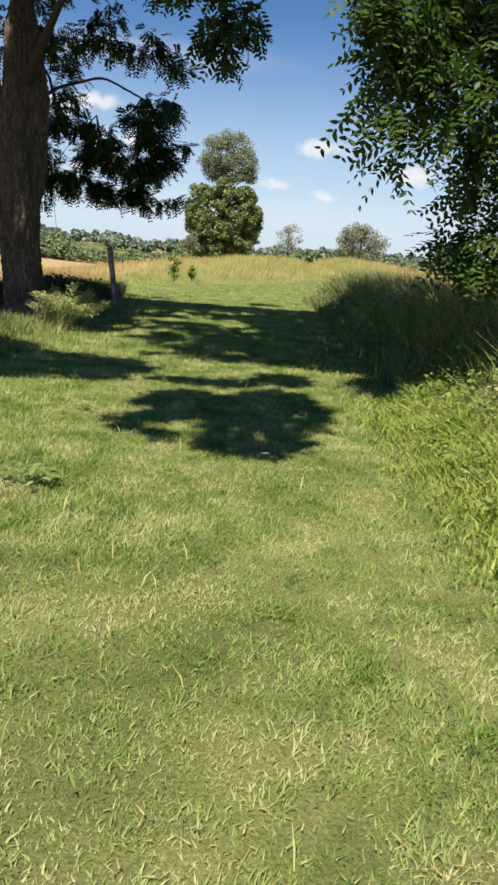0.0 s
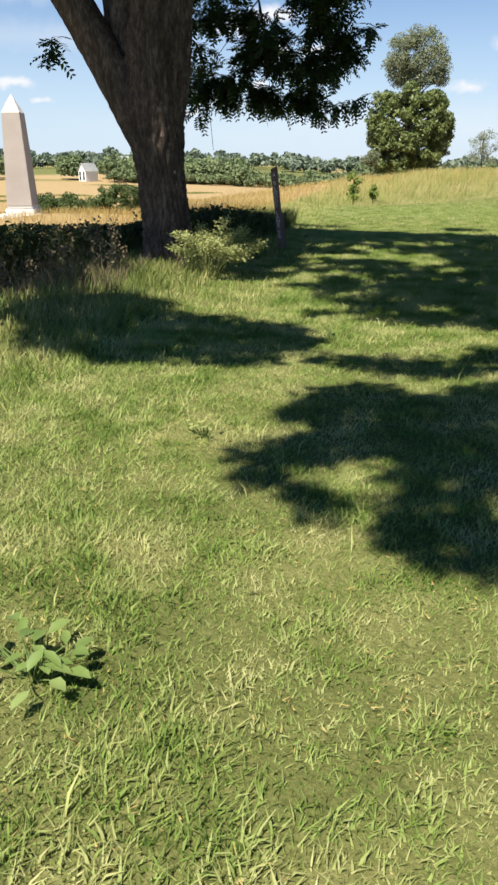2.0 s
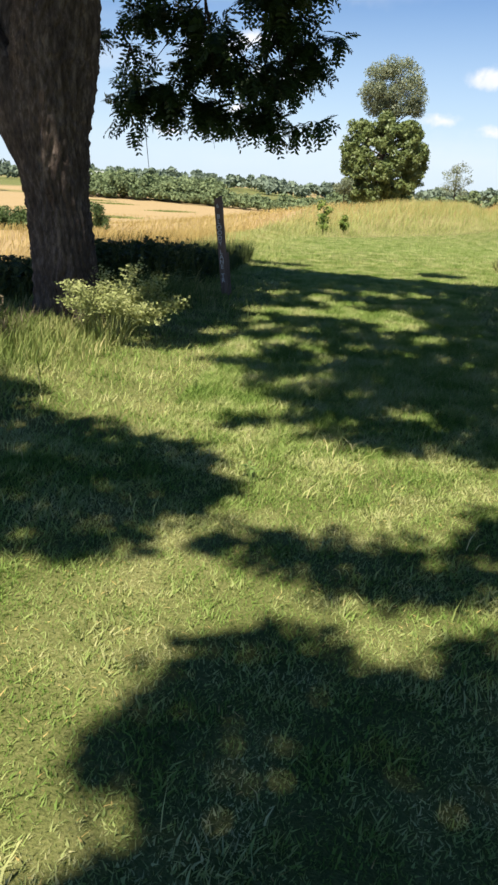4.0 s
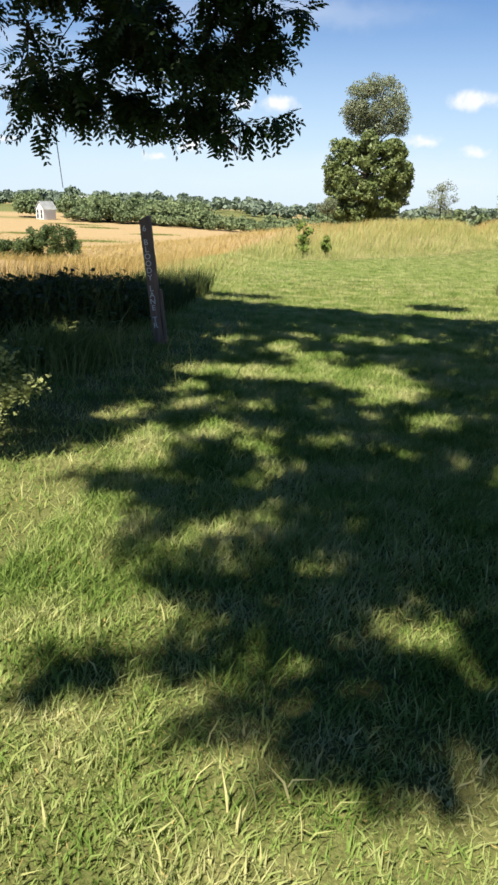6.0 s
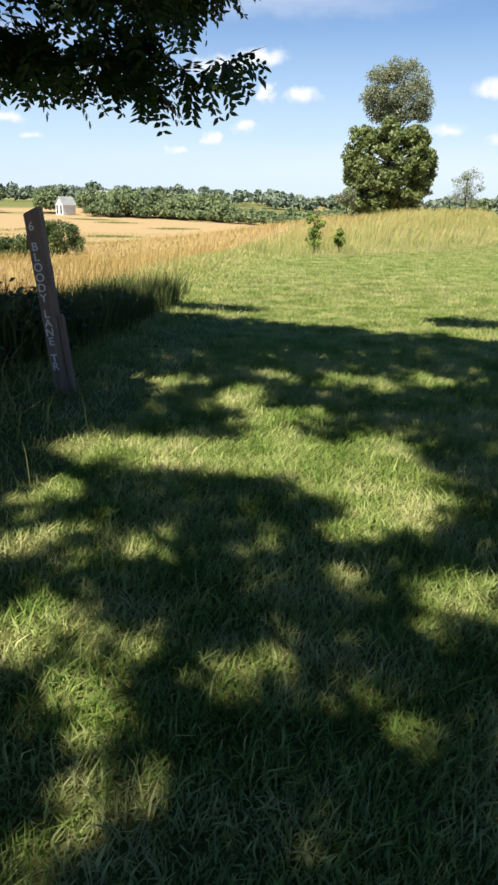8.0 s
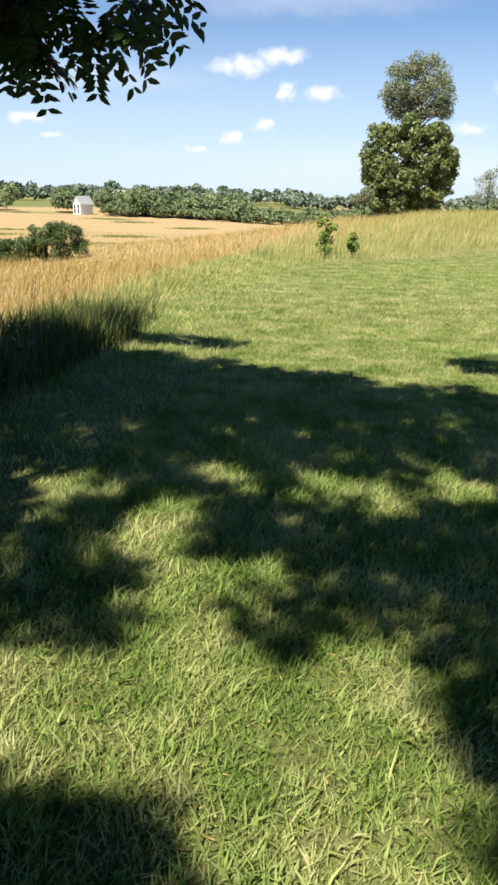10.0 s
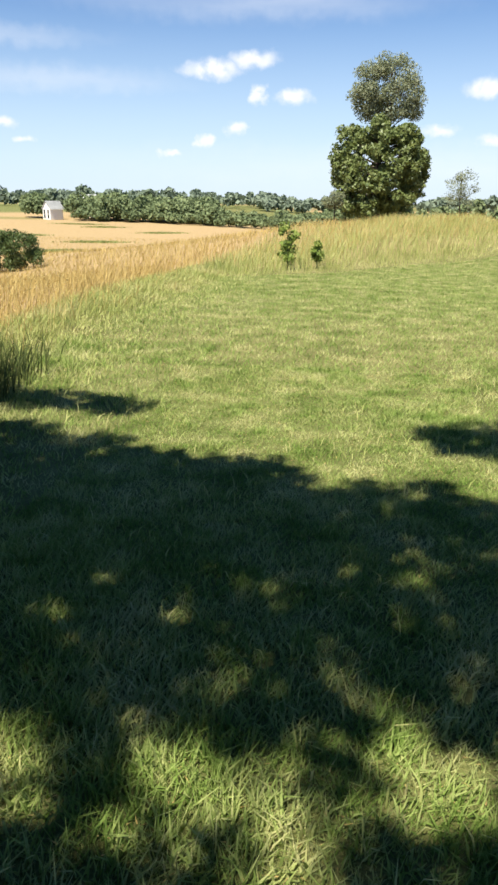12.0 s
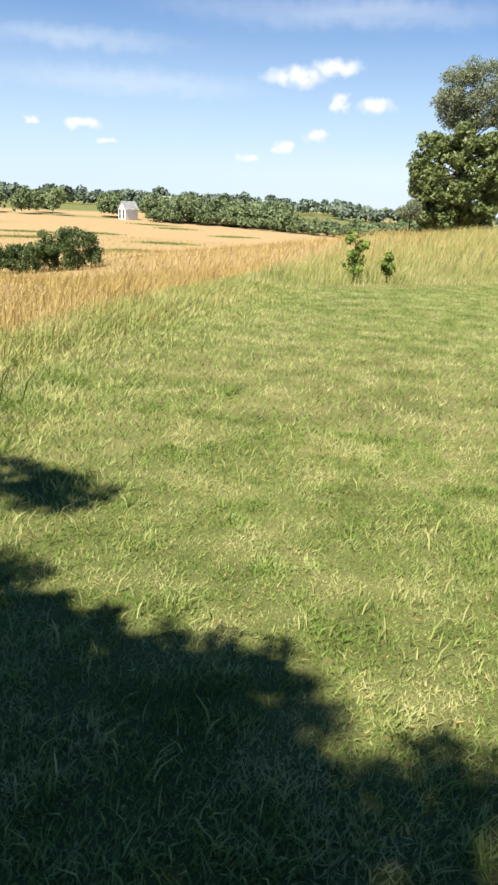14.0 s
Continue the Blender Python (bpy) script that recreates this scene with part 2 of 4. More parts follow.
def put(name, me, mat, parent=None, label="", smooth=False):
    me.materials.append(mat)
    if smooth:
        me.polygons.foreach_set("use_smooth", np.ones(len(me.polygons), bool))
    ob = new(name, me)
    if parent is not None:
        ob.parent = parent
    return tagged(ob, label)


def part(name, bm, mat, parent, label="", smooth=False):
    me = bpy.data.meshes.new(name)
    bm.to_mesh(me)
    bm.free()
    return put(name, me, mat, parent, label, smooth)


def smooth01(x, a, b):
    t = np.clip((np.asarray(x, float) - a) / (b - a), 0, 1)
    return t * t * (3 - 2 * t)


def wave(x, y, s, k=0.0):
    return (np.sin(x / s * 1.3 + k) * np.cos(y / s * 0.9 + 1.7 * k) + 0.5 * np.sin(x / s * 2.9 + y / s * 2.1 + k * 2.3) + 0.5 * np.cos(y / s * 3.1 - x / s * 1.1 + k)) / 2


def land(x, y):
    """Height of the ground: a level strip along the lane, falling to fields on its left and ahead."""
    x, y = np.asarray(x, float), np.asarray(y, float)
    dy = np.maximum(0, y - 50) + np.maximum(0, -40 - y)
    dx = np.where(x < 0, -x, 0.45 * x)
    d = np.maximum(0, np.sqrt(dx * dx + dy * dy) - 5.0)
    z = -7.0 * (1 - np.exp(-d / 42))
    r = np.sqrt(x * x + y * y)
    left = smooth01(-x, 30, 130)
    z = z + smooth01(r, 100, 265) * (1.7 * left + 0.7) + smooth01(r, 265, 460) * (1.6 * left + 0.5) + smooth01(r, 420, 1100) * 1.5 + smooth01(r, 420, 900) * 1.5 * wave(x, y, 160, 0.6)
    z = z + smooth01(r, 30, 120) * 0.55 * wave(x, y, 38, 0.2)
    dip = smooth01(-x, 4.2, 6.5) * (1 - smooth01(y, 6, 14)) * 0.55
    bank = 0.08 * np.exp(-((x + 3.9) ** 2 + (y + 3.3) ** 2) / 2.2)
    mound = (0.55 * smooth01(y, 24, 42) - 0.45 * smooth01(y, 5, 23)) * (1 - smooth01(y, 60, 90))
    back = y - lane_end(x)
    hump = 0.62 * smooth01(back, 0.2, 6.5) * (1 - smooth01(back, 11, 30)) * smooth01(x, -3.6, 0.8)
    hump = hump * (1 - 0.75 * np.exp(-((x - 6.2 - 0.08 * (y - 32)) / 0.9) ** 2)) * (1 + 0.35 * smooth01(x, 7, 10)) * (1 - smooth01(x, 16, 34))
    rise = 1.32 * np.exp(-((x + 16.9) ** 2 + (y - 17.4) ** 2) / 40)
    return z - dip + bank + mound + hump + rise + 0.015 * wave(x, y, 5.0) * (1 - smooth01(r, 20, 40))


def lane_left(y):
    return -3.35 + 0.15 * np.sin(y * 0.5) - 0.25 * smooth01(y, 4, 10) - 0.5 * smooth01(y, 9, 17)


def lane_right(y):
    return 1.35 + 0.5 * smooth01(y, -13, -9) + 0.5 * smooth01(y, -6, 4) + 3.0 * smooth01(y, 6, 16) + 4.0 * smooth01(y, 16, 30)


def lane_end(x):
    return 19.0 + 1.2 * (x + 3.9) + 0.3 * np.sin(x * 1.3)


def on_lawn(x, y):
    return (x > lane_left(y)) & (x < lane_right(y)) & (y < lane_end(x))


# ---- ground ----
def build_ground():
    n = 213
    u = np.linspace(-1, 1, n)
    ax = np.sign(u) * (np.sinh(np.abs(u) * 7.6) / np.sinh(7.6)) * 3600
    X, Y = np.meshgrid(ax - 1, ax + 2, indexing="ij")
    Z = land(X, Y)
    i = np.arange((n - 1) * n).reshape(n - 1, n)[:, :-1].ravel()
    quads = np.stack([i, i + n, i + n + 1, i + 1], 1)
    me = fast_mesh("ground", np.stack([X.ravel(), Y.ravel(), Z.ravel()], 1), quads)
    r = np.sqrt(X * X + Y * Y)
    field = smooth01(-X, 3.6, 5.6) * smooth01(Y, 3.5, 8)
    field = np.maximum(field, smooth01(Y - lane_end(X), 0.5, 4) * 0.75)
    field = np.maximum(field, smooth01(X - lane_right(Y), 1, 6) * smooth01(Y, 4, 12) * 0.8)
    field = np.maximum(field, smooth01(-X, 16, 30))
    field = np.maximum(field, 0.15 * smooth01(Y, 4.5, 7.5) * smooth01(X, -6, -3))
    streak = smooth01(wave(X * 0.35, Y * 1.4, 16, 2.0), 0.55, 0.8) * smooth01(r, 60, 110) * 0.75
    wood = smooth01(r + 25 * wave(X, Y, 60) - 75 * smooth01(-X, 60, 110), 265, 290)
    far = smooth01(wave(X, Y, 110, 1.1), -0.1, 0.15) * 0.8
    dry = np.clip(field * (1 - streak) * (1 - wood) + wood * far * smooth01(r, 420, 520), 0, 1)
    a = me.attributes.new("dry", "FLOAT", "POINT")
    a.data.foreach_set("value", dry.ravel().astype(np.float32))
    tagged(put("ground", me, M_GROUND, smooth=True), "rolling ground with a mown lane between straw-coloured fields", "ground", kind="structure")


build_ground()


# ---- grass ----
def blades(name, x, y, h, w, mat, lean=0.5, seg=2, curl=0.4, wind=(0.12, 0.05), z=None):
    """Bent, tapered blades rooted at x, y."""
    n = len(x)
    h = np.broadcast_to(h, n) * rng.uniform(0.55, 1.25, n)
    w = np.broadcast_to(w, n) * rng.uniform(0.7, 1.3, n)
    a = rng.uniform(0, 2 * np.pi, n)
    b = rng.uniform(0, 2 * np.pi, n)
    ln = h * lean * rng.uniform(0.15, 1.3, n)
    ox, oy = np.cos(b) * ln + wind[0] * h, np.sin(b) * ln + wind[1] * h
    sx, sy = np.cos(a) * w / 2, np.sin(a) * w / 2
    z = (land(x, y) if z is None else z) - 0.01
    base = np.stack([x, y, z], 1)
    side = np.stack([sx, sy, 0 * sx], 1)
    tip = base + np.stack([ox, oy, h], 1)
    k = np.arange(n)
    if seg == 1:
        v = np.stack([base - side, base + side, tip], 1).reshape(-1, 3)
        return put(name, fast_mesh(name, v, None, np.stack([3 * k, 3 * k + 1, 3 * k + 2], 1)), mat)
    mid = base + np.stack([ox * (0.5 - curl / 3), oy * (0.5 - curl / 3), h * (0.5 + curl / 6)], 1)
    v = np.stack([base - side * 0.8, base + side * 0.8, mid + side, mid - side, tip], 1).reshape(-1, 3)
    return put(name, fast_mesh(name, v, np.stack([5 * k, 5 * k + 1, 5 * k + 2, 5 * k + 3], 1), np.stack([5 * k + 3, 5 * k + 2, 5 * k + 4], 1)), mat)


def scatter(n, x0, x1, y0, y1, keep):
    x, y = rng.uniform(x0, x1, n), rng.uniform(y0, y1, n)
    k = keep(x, y)
    return x[k], y[k]


def lawn():
    # short, fine turf where the lane is walked
    def turf(n, seg, wide):
        x, y = scatter(n, -2.7, 1.1, -14.9, 6.5, lambda x, y: on_lawn(x, y) & ((x > -1.7) | ((y < -6.5) & (y > -12.5))))
        thin = rng.uniform(0, 1, len(x)) < 0.55 + 0.45 * smooth01(wave(x, y, 0.16), -0.5, 0.4)
        x, y = x[thin], y[thin]
        lush = smooth01(y, -8, -4) * (1 - smooth01(y, 1, 4))
        h = 0.026 + 0.022 * smooth01(wave(x, y, 0.13, 1.0), -0.1, 0.8) + 0.02 * smooth01(wave(x, y, 0.9, 3.0), 0.1, 0.8) + 0.03 * lush
        tagged(blades("lawn_grass", x, y, h, wide + 0.0006 * lush, M_LAWN, 1.0, seg, 0.6), "short mown green grass of the lane, yellowed in patches", "grass", kind="stuff")
    turf(160000, 2, 0.0068)
    turf(610000, 1, 0.0076)
    # the short matted sward under the blades
    x, y = scatter(240000, -2.6, 1.4, -15.0, 6.5, lambda x, y: on_lawn(x, y) & ((x > -1.7) | ((y < -6.5) & (y > -12.5))))
    tagged(blades("lawn_sward", x, y, 0.016 + 0.008 * wave(x, y, 0.2, 2.0), 0.012, M_LAWN, 1.7, 1), "short matted sward of the mown lane", "grass", kind="stuff")
    x, y = scatter(190000, -3.7, 2.6, -16.5, 7.5, lambda x, y: on_lawn(x, y) & ((x < -1.65) | (x > 1.05)))
    h = 0.05 + 0.03 * smooth01(wave(x, y, 0.4, 1.0), 0, 0.9) + 0.07 * smooth01(lane_left(y) + 0.9 - x, 0, 0.9)
    tagged(blades("lawn_grass", x, y, h, 0.012, M_LAWN, 1.0, 1), "mown grass along the sides of the lane", "grass", kind="stuff")
    x, y = scatter(320000, -4.4, 9, 6.4, 33, lambda x, y: on_lawn(x, y))
    tagged(blades("lawn_grass", x, y, 0.05, 0.013, M_LAWN, 1.2, 1), "mown green grass on the far part of the lane", "grass", kind="stuff")
    # longer leaves that the mower missed
    x, y = scatter(20000, -3.2, 2.0, -15.0, 6.5, lambda x, y: on_lawn(x, y) & (wave(x, y, 0.45, 4.0) > 0.0) & (rng.uniform(0, 1, len(x)) < 0.16 + 0.84 * smooth01(y, -9, -6)))
    tagged(blades("lawn_tufts", x, y, 0.085, 0.006, M_FRINGE, 0.9, 2, 0.7), "longer grass leaves standing out of the mown turf", "grass", kind="stuff")
    # shreds of cut grass lying on the turf
    x, y = scatter(13000, -2.0, 1.4, -15.0, 6.5, lambda x, y: on_lawn(x, y) & (wave(x, y, 0.5, 4.0) < 0.25))
    tagged(blades("clippings", x, y, 0.006, 0.005, M_STRAW, 6.0, 1, 0.2, z=land(x, y) + 0.032), "small shreds of dry cut grass", "grass", kind="stuff")


def meadow():
    # straw-coloured field
    x, y = scatter(150000, -34, -4.0, 4.5, 45, lambda x, y: (x < lane_left(y) - rng.normal(0.85, 0.4, len(x))) & (rng.uniform(0, 1, len(x)) < 1.1 * np.exp(-np.hypot(x + 4, y - 5) / 17)))
    h = 0.26 + 0.18 * smooth01(lane_left(y) - x, 0.8, 3.0) - 0.14 * smooth01(lane_left(y) - x, 5, 12)
    tagged(blades("field_grass", x, y, h, 0.012, M_STRAW, 0.5, 2, 0.5, (0.25, 0.0)), "tall ripe straw-coloured grass of the field", "grass", kind="stuff")
    x, y = scatter(60000, -90, -6, 20, 150, lambda x, y: rng.uniform(0, 1, len(x)) < 0.3 + 0.7 * np.exp(-(y - 20) / 40))
    tagged(blades("field_grass", x, y, 0.35, 0.05, M_STRAW, 0.5, 1), "ripe straw-coloured grass further out in the field", "grass", kind="stuff")
    # low green weeds in strips across the far field
    strips = [(-88.5, 141.7, 9), (-78.5, 154.4, 5), (-50.4, 125.7, 6), (-77.5, 199.9, 6), (-89.8, 212.9, 8), (-54.4, 180.8, 6), (-39.0, 84.7, 2.6), (-75.9, 119.8, 7), (-32.5, 128.3, 4)]
    c = np.array(strips)[rng.integers(0, len(strips), 9000)]
    u, v = rng.normal(0, 0.42, len(c)), rng.normal(0, 0.42, len(c))
    x, y = c[:, 0] + u * c[:, 2], c[:, 1] + u * c[:, 2] * 0.3 + v * 3.2
    tagged(blades("field_weeds", x, y, 0.38, 0.16, M_TALL, 0.6, 1), "low strips of green weeds across the straw field", "weeds", kind="stuff")
    # green fringe between lawn and field
    x, y = scatter(58000, -6.4, -2.4, 4.6, 23, lambda x, y: np.abs(x - lane_left(y) + 0.7) < rng.gamma(2.0, 0.5, len(x)))
    h = 0.07 + 0.15 * smooth01(lane_left(y) + 0.3 - x, 0, 1.2)
    tagged(blades("fringe_grass", x, y, h, 0.010, M_FRINGE, 0.8, 2), "green uncut grass along the edge of the lane", "grass", kind="stuff")
    # the bank of tall grass across the end of the lane
    x, y = scatter(110000, -5.2, 14, 16.5, 44, lambda x, y: (y > lane_end(x) + rng.normal(0.2, 0.5, len(x))) & (rng.uniform(0, 1, len(x)) < np.exp(-(y - lane_end(x)) / 7)))
    tagged(blades("bank_grass", x, y, 0.16 + 0.34 * smooth01(y - lane_end(x), 0, 3.5), 0.012, M_FRINGE, 0.5, 2), "tall green and seeding grass on the bank", "grass", kind="stuff")
    x, y = scatter(80000, -5.0, 30, 20, 62, lambda x, y: (y > lane_end(x) + 4.2) & (rng.uniform(0, 1, len(x)) < 0.25 + np.exp(-(y - lane_end(x)) / 9)))
    tagged(blades("bank_grass", x, y, 0.50, 0.012, M_STRAW, 0.4, 2), "straw-coloured seed heads on top of the bank", "grass", kind="stuff")


def hedge_line(s):
    """Centre line of the shaded hedge, from the field beside the trunk to the end of the lane edge."""
    pts = np.array([(-17, -1.6), (-9, -1.2), (-5.0, -0.9), (-3.9, 0.6), (-3.5, 2.8), (-3.3, 5.3)])
    seg = np.concatenate([[0], np.cumsum(np.hypot(*np.diff(pts, axis=0).T))])
    s = s * seg[-1]
    return np.interp(s, seg, pts[:, 0]), np.interp(s, seg, pts[:, 1])


def leaf_cards(name, p, size, mat, parent=None, label="", flat=0.5, out=None):
    """Pointed oval leaves, four corners each with a fold, scattered at p; out: the way their faces tend."""
    n = len(p)
    size = np.broadcast_to(size, n) * rng.uniform(0.6, 1.3, n)
    d = rng.normal(0, 1, (n, 3))
    d[:, 2] *= flat
    d /= np.linalg.norm(d, axis=1)[:, None]
    side = rng.normal(0, 1, (n, 3))
    if out is not None:
        d = np.cross(out + 0.7 * side, d)
        d /= np.linalg.norm(d, axis=1)[:, None]
        side = out + 0.7 * side
    e = np.cross(d, side)
    e /= np.linalg.norm(e, axis=1)[:, None]
    f = np.cross(d, e)
    L, W = (size * 0.5)[:, None], (size * 0.27)[:, None]
    v = np.stack([p - d * L, p + e * W + f * W * 0.35, p + d * L, p - e * W + f * W * 0.35], 1).reshape(-1, 3)
    k = 4 * np.arange(n)
    return put(name, fast_mesh(name, v, np.stack([k, k + 1, k + 2, k + 3], 1)), mat, parent, label)


def hedge():
    n = 46000
    s = rng.uniform(0, 0.80, n)
    x, y = hedge_line(s)
    x, y = x + rng.normal(0, 0.36, n), y + rng.normal(0, 0.4, n)
    top = (0.85 - 0.35 * smooth01(s, 0.62, 0.8)) + 0.12 * wave(x, y, 0.5, 1)
    foot = land(x, y)
    top = np.where(s < 0.7, np.maximum(0.40 + 0.05 * wave(x, y, 0.7, 1) - foot, 0.6), top)
    z = foot + top * rng.uniform(0, 1, n) ** 0.6
    tagged(leaf_cards("hedge", np.stack([x, y, z], 1), 0.09, M_HEDGE_SHADED), "dense hedge behind the tree, its leaf colour darkened for the shade", "hedge", kind="stuff")
    n = 25000
    s = rng.uniform(0, 1, n) ** 0.8
    x, y = hedge_line(s)
    x, y = x + rng.normal(0, 0.5, n), y + rng.normal(0, 0.5, n)
    k = x < lane_left(y) + 0.35
    x, y, s = x[k], y[k], s[k]
    h = np.where(s < 0.7, np.maximum(0.42 - land(x, y), 0.5), 0.75 - 0.35 * smooth01(s, 0.7, 0.85))
    tagged(blades("hedge_grass", x, y, h * np.where(s < 0.7, 0.85, 1.0), 0.010, M_SHADEGRASS, 0.4, 2), "tall grass growing through the hedge, coloured dark for the shade", "grass", kind="stuff")


lawn()
meadow()
hedge()


# ---- trees ----
def tube(points, radii, sides=10, ridge=0.0, rings=None):
    """A tapered tube through points; ridge: depth of bark furrows."""
    P = np.array(points, float)
    R = np.array(radii, float)
    seg = np.concatenate([[0], np.cumsum(np.linalg.norm(np.diff(P, axis=0), axis=1))])
    m = rings or max(len(P) * 3, 6)
    s = np.linspace(0, seg[-1], m)
    C = np.stack([np.interp(s, seg, P[:, i]) for i in range(3)], 1)
    for _ in range(2):
        C[1:-1] = (C[:-2] + 2 * C[1:-1] + C[2:]) / 4
    r = np.interp(s, seg, R)
    T = np.gradient(C, axis=0)
    T /= np.linalg.norm(T, axis=1)[:, None]
    ref = np.array([0.0, 1, 0]) if abs(T[0][2]) > 0.6 else np.array([0.0, 0, 1])
    A = np.cross(T, ref)
    A /= np.linalg.norm(A, axis=1)[:, None]
    B = np.cross(T, A)
    th = np.linspace(0, 2 * np.pi, sides, endpoint=False)
    rr = r[:, None] * np.ones(sides)
    if ridge:
        ph = th[None, :] + 0.10 * np.sin(s[:, None] * 5.0 + 3 * th[None, :])
        chip = np.sin(s[:, None] * 38 + 7 * np.sin(th[None, :] * 5) + 3 * np.sin(th[None, :] * 13 + s[:, None] * 2))
        rr = rr + ridge * 0.35 * chip
        rr = rr + ridge * 1.3 * (np.abs(np.sin(ph * 13 + 0.9 * np.sin(s[:, None] * 3) + 0.5 * np.sin(s[:, None] * 11 + 4 * th[None, :]))) - 0.5) + ridge * 0.6 * rng.normal(0, 0.5, rr.shape) + ridge * 1.2 * np.sin(3 * th[None, :] + s[:, None])
    V = C[:, None, :] + A[:, None, :] * (np.cos(th) * rr)[..., None] + B[:, None, :] * (np.sin(th) * rr)[..., None]
    i, j = np.meshgrid(np.arange(m - 1), np.arange(sides), indexing="ij")
    a, b = i * sides + j, i * sides + (j + 1) % sides
    quads = np.stack([a, b, b + sides, a + sides], -1).reshape(-1, 4)
    V = np.concatenate([V.reshape(-1, 3), C[-1:]])
    cap = np.stack([(m - 1) * sides + np.arange(sides), (m - 1) * sides + (np.arange(sides) + 1) % sides, np.full(sides, m * sides)], 1)
    return V, quads, cap


def limb(name, points, radii, mat, parent, sides=10, ridge=0.0, rings=None, label=""):
    V, q, t = tube(points, radii, sides, ridge, rings)
    return put(name, fast_mesh(name, V, q, t), mat, parent, label, smooth=True)


def fronds(name, p, out, length, mat, parent, pairs=6, label="", leaflet=0.11, fine=False):
    """Compound leaves: a drooping midrib with pairs of narrow leaflets."""
    n = len(p)
    d = out + rng.normal(0, 0.55, (n, 3)) + np.array([0, 0, -0.55])
    d /= np.linalg.norm(d, axis=1)[:, None]
    e = np.cross(d, np.array([0, 0, 1.0]) + rng.normal(0, 0.35, (n, 3)))
    e /= np.linalg.norm(e, axis=1)[:, None]
    f = np.cross(e, d)
    L = length * rng.uniform(0.7, 1.25, n)
    V, k = [], 0
    for i in range(pairs):
        s = (i + 0.8) / pairs
        c = p + d * (L * s)[:, None] - np.array([0, 0, 1.0]) * (0.22 * L * s * s)[:, None]
        for sg in (-1, 1):
            ll = leaflet * (1 - 0.45 * abs(s - 0.5)) * rng.uniform(0.8, 1.2, n)
            a = e * sg * 0.9 + d * 0.5 - f * rng.uniform(0.0, 0.5, n)[:, None]
            a /= np.linalg.norm(a, axis=1)[:, None]
            wv = np.cross(a, f)
            wv = wv / np.linalg.norm(wv, axis=1)[:, None] * (ll * 0.20)[:, None]
            at = [c + a * (ll * q)[:, None] for q in (0.0, 0.3, 0.65, 1.0)]
            if fine:
                V.append(np.stack([at[0], at[1] + wv, at[2] + wv * 0.8, at[3], at[2] - wv * 0.8, at[1] - wv], 1))
            else:
                V.append(np.stack([at[0], at[1] + wv, at[3], at[1] - wv], 1))
    m = 6 if fine else 4
    V = np.concatenate(V).reshape(-1, 3)
    k = m * np.arange(len(V) // m)
    quads = np.concatenate([np.stack([k, k + 1, k + 2, k + 3], 1), np.stack([k, k + 3, k + 4, k + 5], 1)]) if fine else np.stack([k, k + 1, k + 2, k + 3], 1)
    return put(name, fast_mesh(name, V, quads), mat, parent, label)


def clump_points(clumps, per):
    """Points inside lumps (x, y, z, rx, ry, rz, share), thicker towards their undersides and rims."""
    P, O = [], []
    for x, y, z, rx, ry, rz, share in clumps:
        n = int(per * share)
        d = rng.normal(0, 1, (n, 3))
        d /= np.linalg.norm(d, axis=1)[:, None]
        r = rng.uniform(0.1, 1, n) ** 0.5
        P.append(np.array([x, y, z]) + d * r[:, None] * np.array([rx, ry, rz]))
        O.append(d * np.array([1, 1, 0.4]))
    return np.concatenate(P), np.concatenate(O)


def sprays(clumps, count, size, seed):
    """Breaks every lump into smaller bunches with gaps between them."""
    g = np.random.default_rng(seed)
    out = []
    for x, y, z, rx, ry, rz, share in clumps:
        m = max(2, int(count * min(1.6, (rx * ry * rz / 0.15) ** 0.5)))
        for i in range(m):
            d = g.normal(0, 1, 3)
            d *= g.uniform(0.15, 1.0) ** 0.5 / np.linalg.norm(d)
            k = size * g.uniform(0.7, 1.35)
            out.append((x + d[0] * rx * 0.85, y + d[1] * ry * 0.85, z + d[2] * rz * 0.85, rx * k, ry * k, rz * k * 0.9, share / m))
    return out


def shade_spot(x, y, h):
    """The place at height h whose shadow falls at x, y."""
    return x + TO_SUN.x / TO_SUN.z * h, y + TO_SUN.y / TO_SUN.z * h, h


# shady patches before and behind the crown's main shade, and the sunny ones within it: x, y and the half axes
SHADE = [(-0.72, -9.75, 0.33, 0.5), (-0.7, -8.95, 0.3, 0.3), (0.08, -9.95, 0.45, 0.65), (-0.25, -8.6, 0.65, 0.42), (0.4, -8.9, 0.5, 0.85), (-0.35, -9.2, 0.35, 0.3), (-2.5, -7.0, 1.15, 0.95), (-3.6, -6.0, 0.9, 0.8), (-1.55, -7.1, 0.5, 0.8),
         (-0.1, -7.65, 0.5, 0.2), (0.55, -7.3, 0.35, 0.5), (1.05, 4.35, 0.48, 0.36), (-2.5, 4.8, 0.75, 0.24), (-0.8, -7.6, 0.3, 0.12), (-0.92, -9.7, 0.18, 0.32)]
